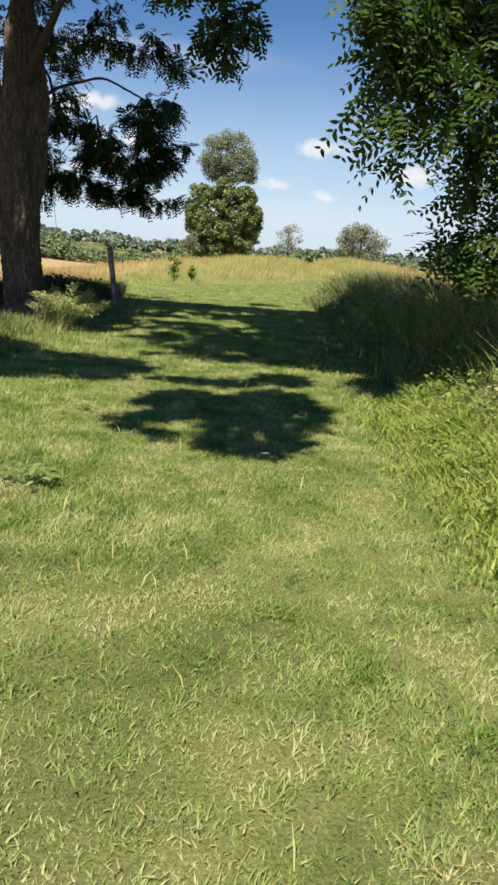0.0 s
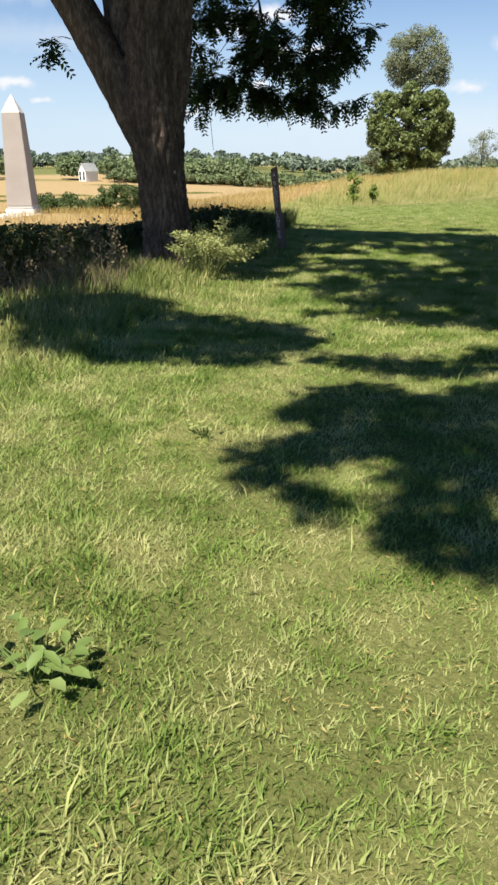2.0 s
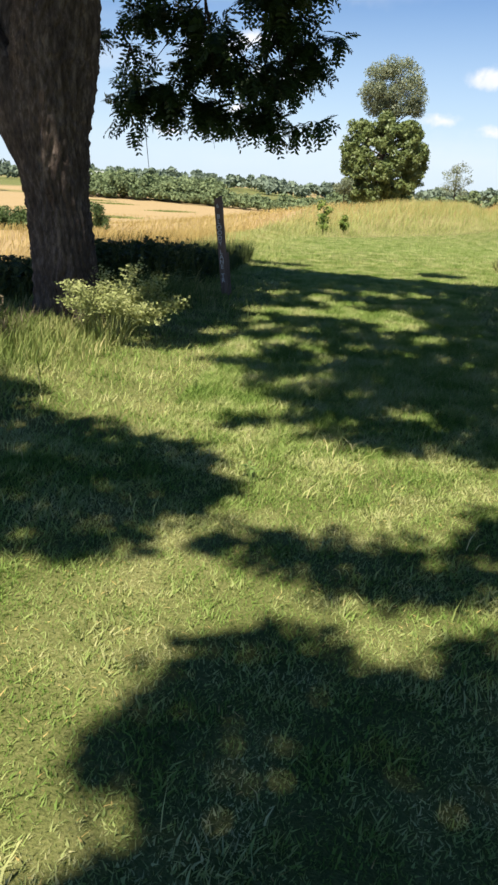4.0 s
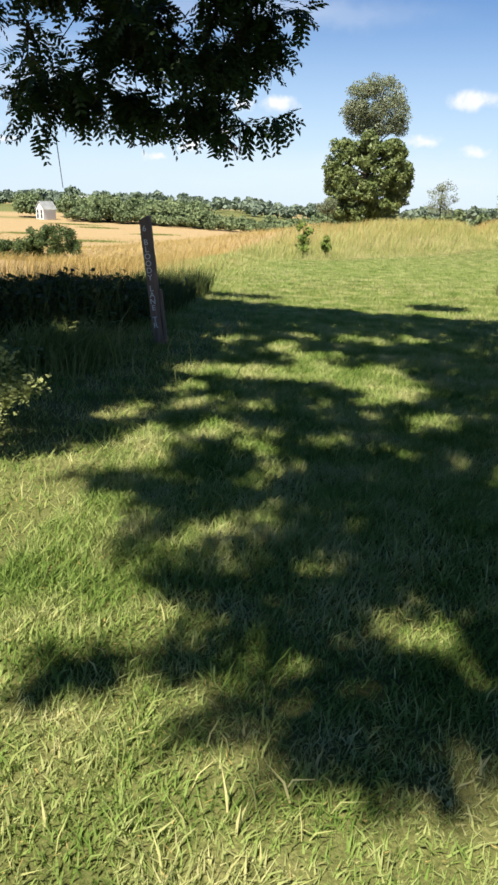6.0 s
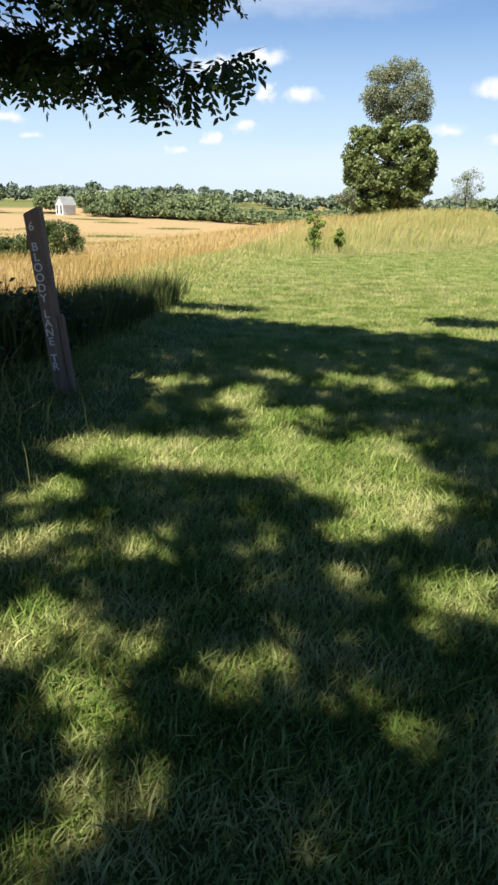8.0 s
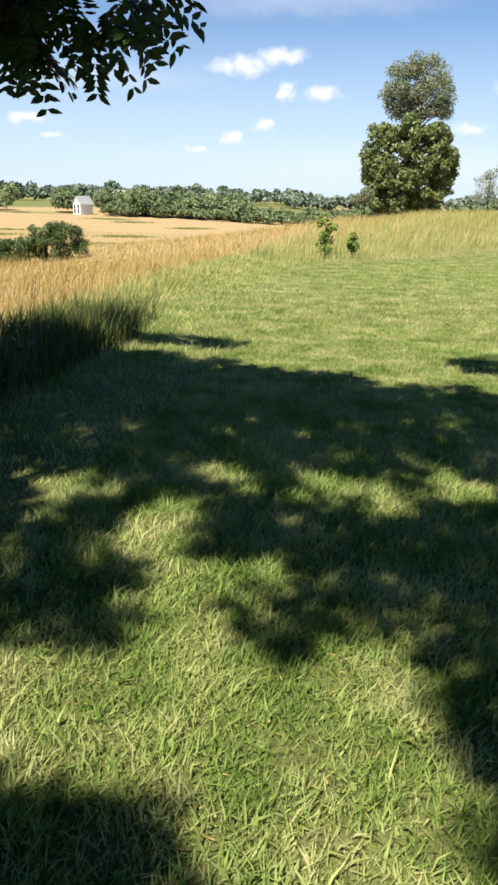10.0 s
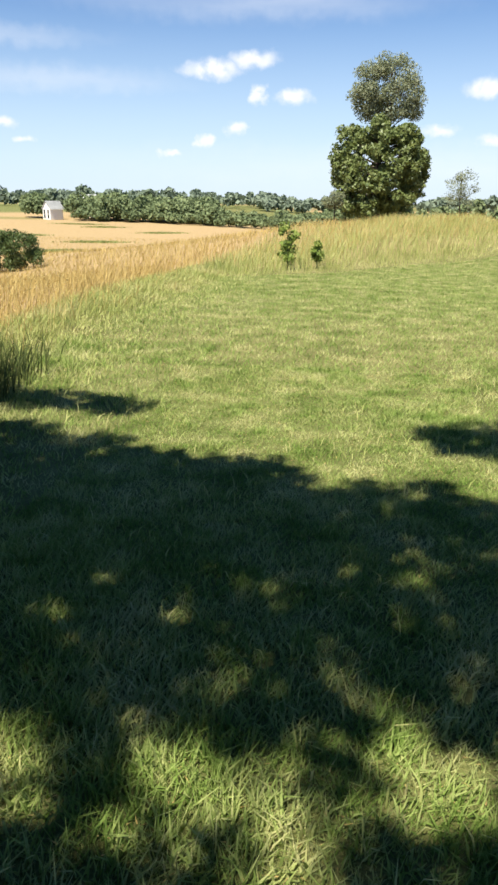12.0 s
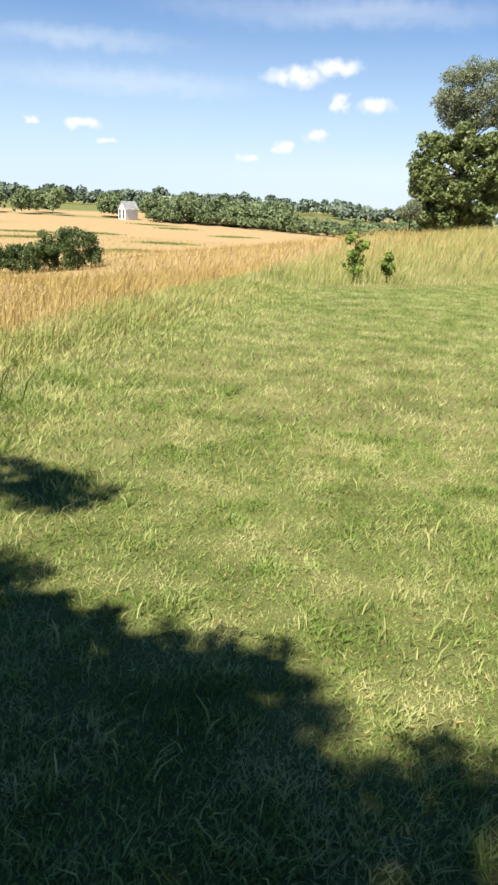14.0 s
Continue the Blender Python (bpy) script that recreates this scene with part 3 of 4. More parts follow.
SUNNY_BEYOND = [(-1.05, 0.18, 0.24, 0.36), (-1.75, 0.6, 0.2, 0.2), (-0.16, 0.84, 0.28, 0.18), (0.46, 1.02, 0.2, 0.24), (-0.38, -0.28, 0.13, 0.15), (0.07, -0.68, 0.2, 0.16), (-0.9, 0.93, 0.24, 0.13), (0.1, 0.62, 0.15, 0.12), (-0.78, -0.36, 0.18, 0.3),
                (-1.13, -1.21, 0.37, 0.38), (-0.64, -1.06, 0.45, 0.43), (-0.09, -1.25, 0.42, 0.42), (0.2, -1.55, 0.26, 0.32), (0.0, -1.9, 0.19, 0.16), (-1.75, -1.15, 0.3, 0.26), (-1.75, -1.9, 0.19, 0.2), (-1.5, -2.42, 0.18, 0.18), (-1.0, -2.3, 0.11, 0.2), (-2.2, -0.97, 0.2, 0.2)]
SUNNY_BEFORE = [(-0.1, -2.44, 0.09, 0.12), (0.34, -2.46, 0.13, 0.2), (-0.41, -3.05, 0.08, 0.08), (-0.82, -3.05, 0.09, 0.09), (-0.84, -3.42, 0.13, 0.22), (-1.19, -3.01, 0.13, 0.26), (-1.96, -2.78, 0.26, 0.26), (-1.56, -3.46, 0.19, 0.4), (-1.37, -3.85, 0.11, 0.16), (-1.85, -3.8, 0.12, 0.23), (-0.71, -3.74, 0.09, 0.1),
                (0.08, -3.2, 0.08, 0.07), (-0.66, -4.5, 0.12, 0.12), (-0.96, -4.7, 0.09, 0.08), (-1.5, -4.85, 0.26, 0.6), (-1.23, -5.3, 0.16, 0.33), (-1.04, -5.53, 0.18, 0.13), (-0.48, -5.75, 0.07, 0.05), (0.04, -5.31, 0.17, 0.12), (0.2, -5.4, 0.08, 0.1), (-0.83, -5.9, 0.2, 0.08), (-2.2, -4.7, 0.4, 0.9)]
SUNNY_FIRST = [(-0.57, -9.8, 0.19, 0.22), (-0.77, -9.16, 0.13, 0.1), (-0.2, -8.15, 0.1, 0.1), (-0.34, -7.05, 0.5, 0.4), (0.09, -6.5, 0.3, 0.25), (-0.7, -8.0, 0.28, 0.2), (-1.2, -7.57, 0.12, 0.13), (-2.7, -3.65, 0.38, 0.42), (-3.15, -2.65, 0.22, 0.7), (-2.95, -0.75, 0.38, 0.34)]


def shaded(x, y):
    jx, jy = 0.04 * wave(x, y, 0.12, 0.4) + 0.09 * wave(x, y, 0.33, 1.4), 0.04 * wave(x, y, 0.11, 2.0) + 0.09 * wave(x, y, 0.30, 3.0)
    x, y = x + jx, y + jy
    back = np.interp(x, [-5, -3.9, -2.3, -1.6, -1.3, -1.0, -0.43, -0.29, 0, 0.2, 0.6, 1.0, 3.4], [4.2, 4.3, 4.0, 3.95, 3.72, 3.6, 3.6, 3.33, 3.06, 3.3, 3.35, 3.1, 3.3])
    front = np.interp(x, [-5, -3.2, -2.6, -1.7, -1.1, 0.2, 1.5, 3.4], [-3.0, -3.4, -3.6, -4.2, -6.0, -6.1, -6.4, -8.0])
    s = (y < back) & (y > front)
    for cx, cy, a, b in SHADE:
        s |= ((x - cx) / a) ** 2 + ((y - cy) / b) ** 2 < 1
    for cx, cy, a, b in SUNNY_BEYOND + SUNNY_BEFORE + SUNNY_FIRST:
        s &= ((x - cx) / (a + 0.055)) ** 2 + ((y - cy) / (b + 0.055)) ** 2 > 1
    return s


def walnut_tree():
    tree = tagged(new("walnut_tree"), "large old tree with ridged bark, forked trunk and drooping leaves", "tree")
    tree.location = (-3.9, -3.2, 0)
    o = np.array([-3.9, -3.2, 0.0])

    def rel(pts):
        return [tuple(np.array(q) - o) for q in pts]
    limb("trunk", rel([(-3.50, -3.2, -0.15), (-3.52, -3.2, 0.14), (-3.55, -3.2, 0.6), (-3.62, -3.2, 1.3), (-3.68, -3.2, 2.0), (-3.65, -3.15, 2.6), (-3.55, -3.1, 3.6), (-3.6, -3.0, 4.6), (-3.6, -2.9, 5.4)]),
         (0.44, 0.37, 0.32, 0.30, 0.37, 0.42, 0.36, 0.24, 0.06), M_BARK, tree, 160, 0.022, 200, "thick trunk with deeply ridged grey-brown bark")
    limb("limb", rel([(-3.68, -3.2, 1.5), (-3.95, -3.2, 2.1), (-4.45, -3.2, 2.95), (-5.05, -3.2, 3.9), (-5.9, -3.3, 5.2), (-7.0, -3.4, 6.6)]), (0.24, 0.27, 0.24, 0.22, 0.16, 0.06), M_BARK, tree, 40, 0.012, 60)
    limb("limb", rel([(-3.8, -3.1, 2.2), (-4.15, -2.9, 3.2), (-4.35, -2.6, 4.6), (-4.9, -2.0, 6.6)]), (0.26, 0.25, 0.2, 0.08), M_BARK, tree, 32, 0.01, 50)
    limb("limb", rel([(-3.75, -3.1, 2.9), (-3.3, -2.4, 3.9), (-2.6, -1.2, 4.4), (-1.9, 0.4, 4.3), (-1.5, 1.4, 3.9)]), (0.06, 0.022, 0.016, 0.012, 0.008), M_TWIG, tree, 16, 0.006, 30)
    limb("limb", rel([(-3.7, -3.0, 3.4), (-3.7, -1.6, 4.5), (-3.9, 0.2, 4.6), (-4.0, 1.4, 4.0)]), (0.09, 0.04, 0.025, 0.01), M_TWIG, tree, 14, 0.005, 30)
    limb("limb", rel([(-3.6, -3.2, 3.6), (-2.6, -4.3, 4.9), (-1.2, -6.0, 5.3), (-0.3, -6.9, 4.6)]), (0.1, 0.035, 0.018, 0.008), M_TWIG, tree, 14, 0.005, 30)
    # leafy lumps that hang into view
    low = [(-2.45, 0.8, 2.85, 0.5, 0.5, 0.45, 0.55), (-2.05, 1.2, 3.15, 0.5, 0.5, 0.55, 0.7), (-1.65, 1.3, 3.4, 0.35, 0.5, 0.35, 0.36), (-3.0, 0.7, 3.45, 0.6, 0.6, 0.6, 0.8), (-4.15, 0.9, 2.8, 0.35, 0.5, 0.65, 0.45),
           (-2.1, 0.85, 4.0, 0.75, 0.6, 0.45, 0.8), (-3.7, 0.8, 4.1, 0.8, 0.6, 0.5, 0.8), (-2.5, 0.8, 2.32, 0.1, 0.12, 0.12, 0.05), (-3.4, 0.6, 2.9, 0.3, 0.4, 0.35, 0.25), (-1.6, 0.7, 4.3, 0.5, 0.5, 0.3, 0.3),
           (-0.25, -6.8, 3.85, 0.32, 0.4, 0.42, 0.3), (-0.7, -6.4, 4.5, 0.6, 0.6, 0.35, 0.4), (-5.0, 0.5, 3.6, 0.6, 0.6, 0.4, 0.3), (-6.0, -2.6, 4.2, 0.6, 0.6, 0.4, 0.25), (-5.2, -2.9, 2.95, 0.1, 0.1, 0.2, 0.05)]
    low += [(-3.6, 1.0, 2.8, 0.4, 0.4, 0.4, 0.4), (-2.9, 1.0, 2.65, 0.35, 0.35, 0.3, 0.28), (-2.2, 1.0, 2.6, 0.3, 0.35, 0.22, 0.2)]
    low += [(-4.55, -1.4, 4.5, 0.3, 0.3, 0.35, 0.22), (-1.15, 1.3, 3.6, 0.15, 0.2, 0.15, 0.05), (-1.5, 0.9, 2.42, 0.22, 0.3, 0.12, 0.09), (-2.0, 0.9, 2.4, 0.3, 0.3, 0.12, 0.12), (-3.0, 0.8, 2.55, 0.25, 0.3, 0.15, 0.1)]
    low += [(-3.6, 0.4, 5.2, 0.8, 0.6, 0.6, 0.6), (-2.4, 0.1, 5.4, 0.8, 0.6, 0.6, 0.6), (-1.6, 0.0, 5.0, 0.5, 0.5, 0.4, 0.3), (-3.2, -0.8, 6.3, 1.1, 0.7, 0.5, 0.8), (-1.9, -0.8, 6.4, 0.8, 0.7, 0.5, 0.5), (-4.4, 0.0, 5.8, 0.6, 0.6, 0.6, 0.4)]
    P, O = clump_points(sprays(low, 8, 0.36, 61), 300)
    fronds("crown", P - o, O, 0.26, M_LEAF, tree, 6, "drooping compound leaves, dark against the sky", 0.105, True)
    # the upper crown, thick over the ground that lies in shade and open over the sunny spots
    n = 76000
    gx, gy = rng.uniform(-5.2, 3.4, n), rng.uniform(-10.9, 5.8, n)
    k = shaded(gx, gy)
    gx, gy = gx[k][:25000], gy[k][:25000]
    h = 7.2 + 0.7 * wave(gx, gy, 1.4, 2.0) + rng.uniform(-0.6, 0.9, len(gx))
    px, py, pz = shade_spot(gx, gy, h)
    P = np.stack([px, py, pz], 1)
    fronds("crown", P - o, rng.normal(0, 1, (len(P), 3)), 0.14, M_LEAF, tree, 3, "upper leafy crown", 0.15)
    # out-of-view leaves, added along the sun's rays to shade the hedge
    n = 3400
    gx, gy = rng.uniform(-14, -4.0, n), rng.uniform(-5.2, 3.4, n)
    k = (gx > -8) | (((gx + 8) / 6.2) ** 2 + ((gy + 0.9) / 4.4) ** 2 < 1 + 0.15 * wave(gx, gy, 0.8, 1.0))
    gx, gy = gx[k], gy[k]
    n = len(gx)
    px, py, pz = shade_spot(gx, gy, 7.5 + rng.uniform(-0.8, 0.8, n))
    P = np.stack([px, py, pz], 1)
    fronds("crown", P - o, rng.normal(0, 1, (n, 3)), 0.4, M_LEAF, tree, 5, "outer leaves out of view, added to shade the hedge", 0.22)
    # leaves between the sun and the trunk
    n = 2400
    q = np.stack([-3.6 + rng.normal(0, 0.45, n), -3.2 + rng.normal(0, 0.45, n), rng.uniform(0.2, 5.0, n)], 1)
    foot = q - np.array(TO_SUN) * (q[:, 2] / TO_SUN.z)[:, None]
    k = shaded(foot[:, 0], foot[:, 1]) & (rng.uniform(0, 1, n) < np.where((np.abs(q[:, 0] + 3.47) < 0.10) & (q[:, 2] < 2.6), 0.12 + 0.6 * (wave(q[:, 2], q[:, 1], 0.3, 1.0) > 0.25), 0.9))
    P = (q + np.array(TO_SUN) * rng.uniform(6.0, 8.5, n)[:, None])[k]
    fronds("crown", P - o, rng.normal(0, 1, (len(P), 3)), 0.3, M_LEAF, tree, 5, "leafy crown over the trunk", 0.2)
    # twigs inside the hanging lumps
    for x, y, z, rx, ry, rz, s in low[:6]:
        for k in range(5):
            e = rng.normal(0, 0.5, 3) * (rx, ry, rz)
            limb("twig", rel([(x, y - 0.2, z + rz * 0.9), (x + e[0] * 0.5, y + e[1] * 0.5, z + rz * 0.4), (x + e[0] * 1.4, y + e[1], z - rz * 0.5 + e[2])]), (0.014, 0.009, 0.004), M_TWIG, tree, 5)


def side_tree():
    tree = tagged(new("tree"), "leafy tree with low branches hanging over the grassy bank", "tree")
    tree.location = (6.5, -4.5, float(land(6.5, -4.5)))
    o = np.array(tree.location)

    def rel(pts):
        return [tuple(np.array(q) - o) for q in pts]
    limb("trunk", rel([(6.5, -4.5, -0.6), (6.45, -4.5, 1.2), (6.3, -4.6, 3.0), (6.1, -4.8, 5.5), (5.9, -5, 8)]), (0.4, 0.3, 0.26, 0.2, 0.08), M_BARK, tree, 36, 0.01, 50)
    limb("limb", rel([(6.3, -4.6, 2.6), (5.0, -6.0, 3.8), (3.4, -7.6, 4.0), (1.8, -8.8, 3.4)]), (0.16, 0.12, 0.08, 0.02), M_BARK, tree, 12, 0.005, 24)
    limb("limb", rel([(6.2, -4.7, 3.6), (4.6, -5.4, 5.0), (3.0, -6.2, 5.2), (1.6, -6.8, 4.6)]), (0.15, 0.1, 0.06, 0.02), M_BARK, tree, 12, 0.005, 24)
    lumps = [(1.35, -8.9, 2.9, 0.5, 0.5, 0.55, 0.8), (1.15, -9.0, 3.7, 0.45, 0.5, 0.5, 0.7), (2.0, -8.6, 3.3, 0.7, 0.6, 0.8, 1.3), (2.6, -8.4, 2.5, 0.7, 0.6, 0.75, 1.3), (3.4, -8.2, 2.9, 0.8, 0.7, 0.9, 1.4), (2.3, -8.8, 4.3, 0.9, 0.7, 0.6, 1.2),
             (3.5, -8.2, 4.3, 1.0, 0.8, 0.8, 1.3), (2.1, -8.5, 1.75, 0.25, 0.3, 0.4, 0.35), (2.75, -8.3, 1.7, 0.45, 0.4, 0.4, 0.6), (3.5, -8.2, 1.85, 0.6, 0.5, 0.5, 0.7), (4.4, -7.6, 2.8, 0.9, 0.8, 1.1, 1.2), (2.4, -7.0, 5.2, 1.0, 0.9, 0.5, 0.8), (4.0, -5.8, 5.6, 1.4, 1.2, 0.8, 1.2), (5.6, -4.8, 6.6, 1.6, 1.5, 1.2, 1.6)]
    P, O = clump_points(sprays(lumps, 10, 0.4, 62), 230)
    # unseen canopy added to hold back sky light and darken the thicket
    n = 3600
    gx, gy = rng.uniform(1.9, 8.5, n), rng.uniform(-7.6, 4.5, n)
    k = (((gx - 5.5) / 4.2) ** 2 + ((gy + 1.5) / 6.6) ** 2 < 1 + 0.15 * wave(gx, gy, 0.7, 1.0)) & (gx > 3.0 + 0.3 * gy / 7)
    px, py, pz = shade_spot(gx[k], gy[k], 7.0 + rng.uniform(-0.8, 0.8, int(k.sum())))
    Q = np.stack([px, py, pz], 1)
    fronds("crown", Q - o, rng.normal(0, 1, (len(Q), 3)), 0.34, M_LEAF_B, tree, 5, "upper leaves out of view, added to shade the thicket", 0.2)
    fronds("crown", P - o, O, 0.36, M_LEAF_B, tree, 6, "compound leaves, yellow-green where sunlit", 0.105, True)


def leafy_tree(name, label, x, y, lumps, trunk, mat, leaf, per, lean=0.0, flat=0.6, group=""):
    """A tree of lumps (dx, dy, z, rx, ry, rz, share) over a trunk (height, radius)."""
    z = float(land(x, y))
    t = tagged(new(name), label, "tree" if "bush" not in name and "shrub" not in name and "sapling" not in name else name, group)
    t.location = (x, y, z)
    h, r = trunk
    limb("trunk", [(0, 0, -0.2), (0.02 * h, 0, h * 0.3), (lean * 0.5, 0, h * 0.65), (lean, 0, h)], (r * 1.25, r, r * 0.7, r * 0.2), M_TWIG, t, 10)
    for i, c in enumerate(lumps):
        if c[6] > 0.3 and i % 5 == 0:
            limb("limb", [(lean * 0.3, 0, max(0.2 * h, c[2] - 2 * c[5])), (c[0] * 0.5, c[1] * 0.5, c[2] - 0.7 * c[5]), (c[0], c[1], c[2] + 0.3 * c[5])], (r * 0.3, r * 0.2, r * 0.06), M_TWIG, t, 6)
    P, O = clump_points(lumps, per)
    leaf_cards("crown", P, leaf, mat, t, flat=flat, out=O + np.array([0, 0, 0.35]))
    return t


walnut_tree()
side_tree()


# the pair of trees beyond the bank: a dense dark one before a taller airy one
def lump_cloud(n, w, d, z0, z1, r, seed, top=0.6):
    g = np.random.default_rng(seed)
    out = []
    for i in range(n):
        u = (i + 0.5) / n
        z = z0 + (z1 - z0) * u
        k = np.sin(np.pi * min(0.97, 0.16 + u * (1 - 0.16))) ** top
        a = g.uniform(0, 2 * np.pi)
        q = g.uniform(0.35, 1.0)
        rr = r * g.uniform(0.7, 1.25)
        out.append((np.cos(a) * w * k * q, np.sin(a) * d * k * q, z, rr, rr, rr * 0.8, (rr / r) ** 2))
    return out


def oval(n, z, rx, ry, rz, r, seed, square=0.0):
    """Lumps spread over an oval crown, most of them near its skin."""
    g = np.random.default_rng(seed)
    d = g.normal(0, 1, (n, 3))
    d /= np.linalg.norm(d, axis=1)[:, None]
    d *= (1 + square * (1 - np.abs(d).max(axis=1)))[:, None]
    q = g.uniform(0.45, 1.0, n) ** 0.6
    out = []
    for (a, b, c), k in zip(d, q):
        rr = r * g.uniform(0.7, 1.3)
        out.append((a * k * (rx - r * 0.6), b * k * (ry - r * 0.6), z + c * k * (rz - r * 0.6), rr, rr, rr * 0.8, (rr / r) ** 2))
    return out


def far_trees():
    g = float(land(-0.2, 72.0))
    leafy_tree("tree", "dense dark green round tree on the grass bank", -0.2, 72.0, oval(400, 4.6 - g, 4.75, 4.2, 4.8, 0.62, 4, 0.5), (9.0 - g, 0.34), M_LEAF_FAR, 0.36, 90)
    g = float(land(0.3, 75.0))
    leafy_tree("tree", "taller airy grey-green tree behind the dense one", 0.3, 75.0, oval(105, 11.7 - g, 3.8, 3.0, 3.4, 0.85, 5, 0.3), (14.0 - g, 0.2), M_LEAF_AIRY, 0.21, 190, 0.5)
    leafy_tree("tree", "small airy tree standing on the skyline", 9.6, 92.0, oval(34, 7.4, 2.3, 1.6, 2.6, 0.7, 8), (9.6, 0.10), M_LEAF_AIRY, 0.20, 60)
    leafy_tree("tree", "rounded pale green tree on the skyline", 20.4, 92.0, oval(60, 7.6, 4.2, 3.0, 3.2, 1.1, 9), (9.5, 0.2), M_LEAF_AIRY, 0.28, 150)
    leafy_tree("shrub", "small pale shrub beside the dark tree", -3.6, 62.0, oval(14, 2.9, 0.95, 0.8, 1.1, 0.4, 12), (3.2, 0.06), M_LEAF_AIRY, 0.2, 80)


def field_bushes():
    for x, y, w, h, s in [(-19.7, 36.5, 1.7, 2.3, 21), (-22.2, 36.0, 1.8, 1.5, 22), (-24.8, 35.2, 1.6, 2.1, 23), (-17.4, 22.8, 1.2, 1.5, 24), (-18.9, 22.0, 1.1, 1.1, 25), (-23.2, 21.0, 1.6, 1.9, 26)]:
        leafy_tree("bush", "rounded green bush standing in the straw field", x, y, oval(40, h * 0.5, w * 1.12, w, h * 0.58, 0.42, s, 0.3), (h * 0.7, 0.05), M_BUSH, 0.14, 230, group="bushes in the field")
    for x, y, s in [(-2.65, 22.4, 31), (-1.75, 22.9, 32)]:
        leafy_tree("sapling", "young broad-leaved sapling at the edge of the bank", x, y, lump_cloud(9, 0.3 if s == 31 else 0.14, 0.3 if s == 31 else 0.14, 0.3, 1.4 if s == 31 else 0.85, 0.2 if s == 31 else 0.14, s, 0.4), (1.2 if s == 31 else 0.8, 0.02), M_VERGE, 0.15, 46, group="saplings on the bank")


# ---- woods ----
def woods():
    V, Q, k = [], [], 0
    g = np.random.default_rng(11)

    def crown(x, y, h, w, n, leaf):
        """A tree of rounded lumps; its leaf faces tend outwards."""
        z = float(land(x, y))
        lumps = max(5, n // 45)
        c = g.normal(0, 1, (lumps, 3))
        c /= np.linalg.norm(c, axis=1)[:, None]
        c[:, 2] = np.abs(c[:, 2]) * 1.15 - 0.45
        c *= g.uniform(0.35, 0.75, lumps)[:, None]
        pick = g.integers(0, lumps, n)
        d = g.normal(0, 1, (n, 3))
        d[:, 2] += 0.25
        d /= np.linalg.norm(d, axis=1)[:, None]
        rad = (0.42 * g.uniform(0.75, 1.15, lumps))[pick]
        p = np.array([x, y, z + h * 0.5]) + (c[pick] + d * rad[:, None]) * np.array([w, w, h * 0.56])
        side = d + 1.0 * g.normal(0, 1, (n, 3))
        a = np.cross(side, g.normal(0, 1, (n, 3)))
        a /= np.linalg.norm(a, axis=1)[:, None]
        b = np.cross(a, side)
        b /= np.linalg.norm(b, axis=1)[:, None]
        s = (leaf * g.uniform(0.6, 1.4, n))[:, None]
        return np.stack([p - a * s, p + b * s * 0.8, p + a * s, p - b * s * 0.8], 1)

    def belt(count, deg0, deg1, near, deep, tall, wide, n, leaf, bend=0.0):
        for i in range(count):
            deg = g.uniform(deg0, deg1)
            d = near + deep * g.uniform(0, 1) ** 1.5 - bend * float(smooth01(deg, -16, 0))
            az = radians(deg)
            h = g.uniform(*tall)
            V.append(crown(d * np.sin(az), d * np.cos(az), h, min(g.uniform(*wide), h * 0.8), n, leaf))
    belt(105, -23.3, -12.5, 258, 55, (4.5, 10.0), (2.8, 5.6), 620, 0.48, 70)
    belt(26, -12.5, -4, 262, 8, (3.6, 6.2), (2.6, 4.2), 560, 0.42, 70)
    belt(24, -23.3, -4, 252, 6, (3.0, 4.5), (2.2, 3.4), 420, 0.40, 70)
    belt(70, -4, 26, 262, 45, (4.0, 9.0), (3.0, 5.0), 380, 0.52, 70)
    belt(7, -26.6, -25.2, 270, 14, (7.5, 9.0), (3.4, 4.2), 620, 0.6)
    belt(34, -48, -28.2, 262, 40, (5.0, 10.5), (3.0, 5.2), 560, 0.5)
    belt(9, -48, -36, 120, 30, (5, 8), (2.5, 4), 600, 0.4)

    def plant(name, crowns, mat, label):
        v = np.concatenate(crowns).reshape(-1, 3)
        k = 4 * np.arange(len(v) // 4)
        tagged(put(name, fast_mesh(name, v, np.stack([k, k + 1, k + 2, k + 3], 1)), mat), label, "woods", kind="stuff")
    # leaf tones carry the haze of distance
    plant("woodland", V, M_WOODS_HAZE, "belt of green woods beyond the straw fields")
    V = []
    for i in range(520):
        az = radians(g.uniform(-50, 50))
        d = g.uniform(480, 760)
        V.append(crown(d * np.sin(az), d * np.cos(az), g.uniform(8, 13), g.uniform(5, 9), 120, 1.7))
    plant("far_woodland", V, M_RIDGE, "hazy line of distant woods on the skyline")


def box(bm, x0, x1, y0, y1, z0, z1, bevel=0.0):
    r = bmesh.ops.create_cube(bm, size=1.0)
    bmesh.ops.scale(bm, verts=r["verts"], vec=(x1 - x0, y1 - y0, z1 - z0))
    bmesh.ops.translate(bm, verts=r["verts"], vec=((x0 + x1) / 2, (y0 + y1) / 2, (z0 + z1) / 2))
    if bevel:
        ed = list({e for v in r["verts"] for e in v.link_edges})
        bmesh.ops.bevel(bm, geom=ed, offset=bevel, segments=2, affect="EDGES")
    return bm


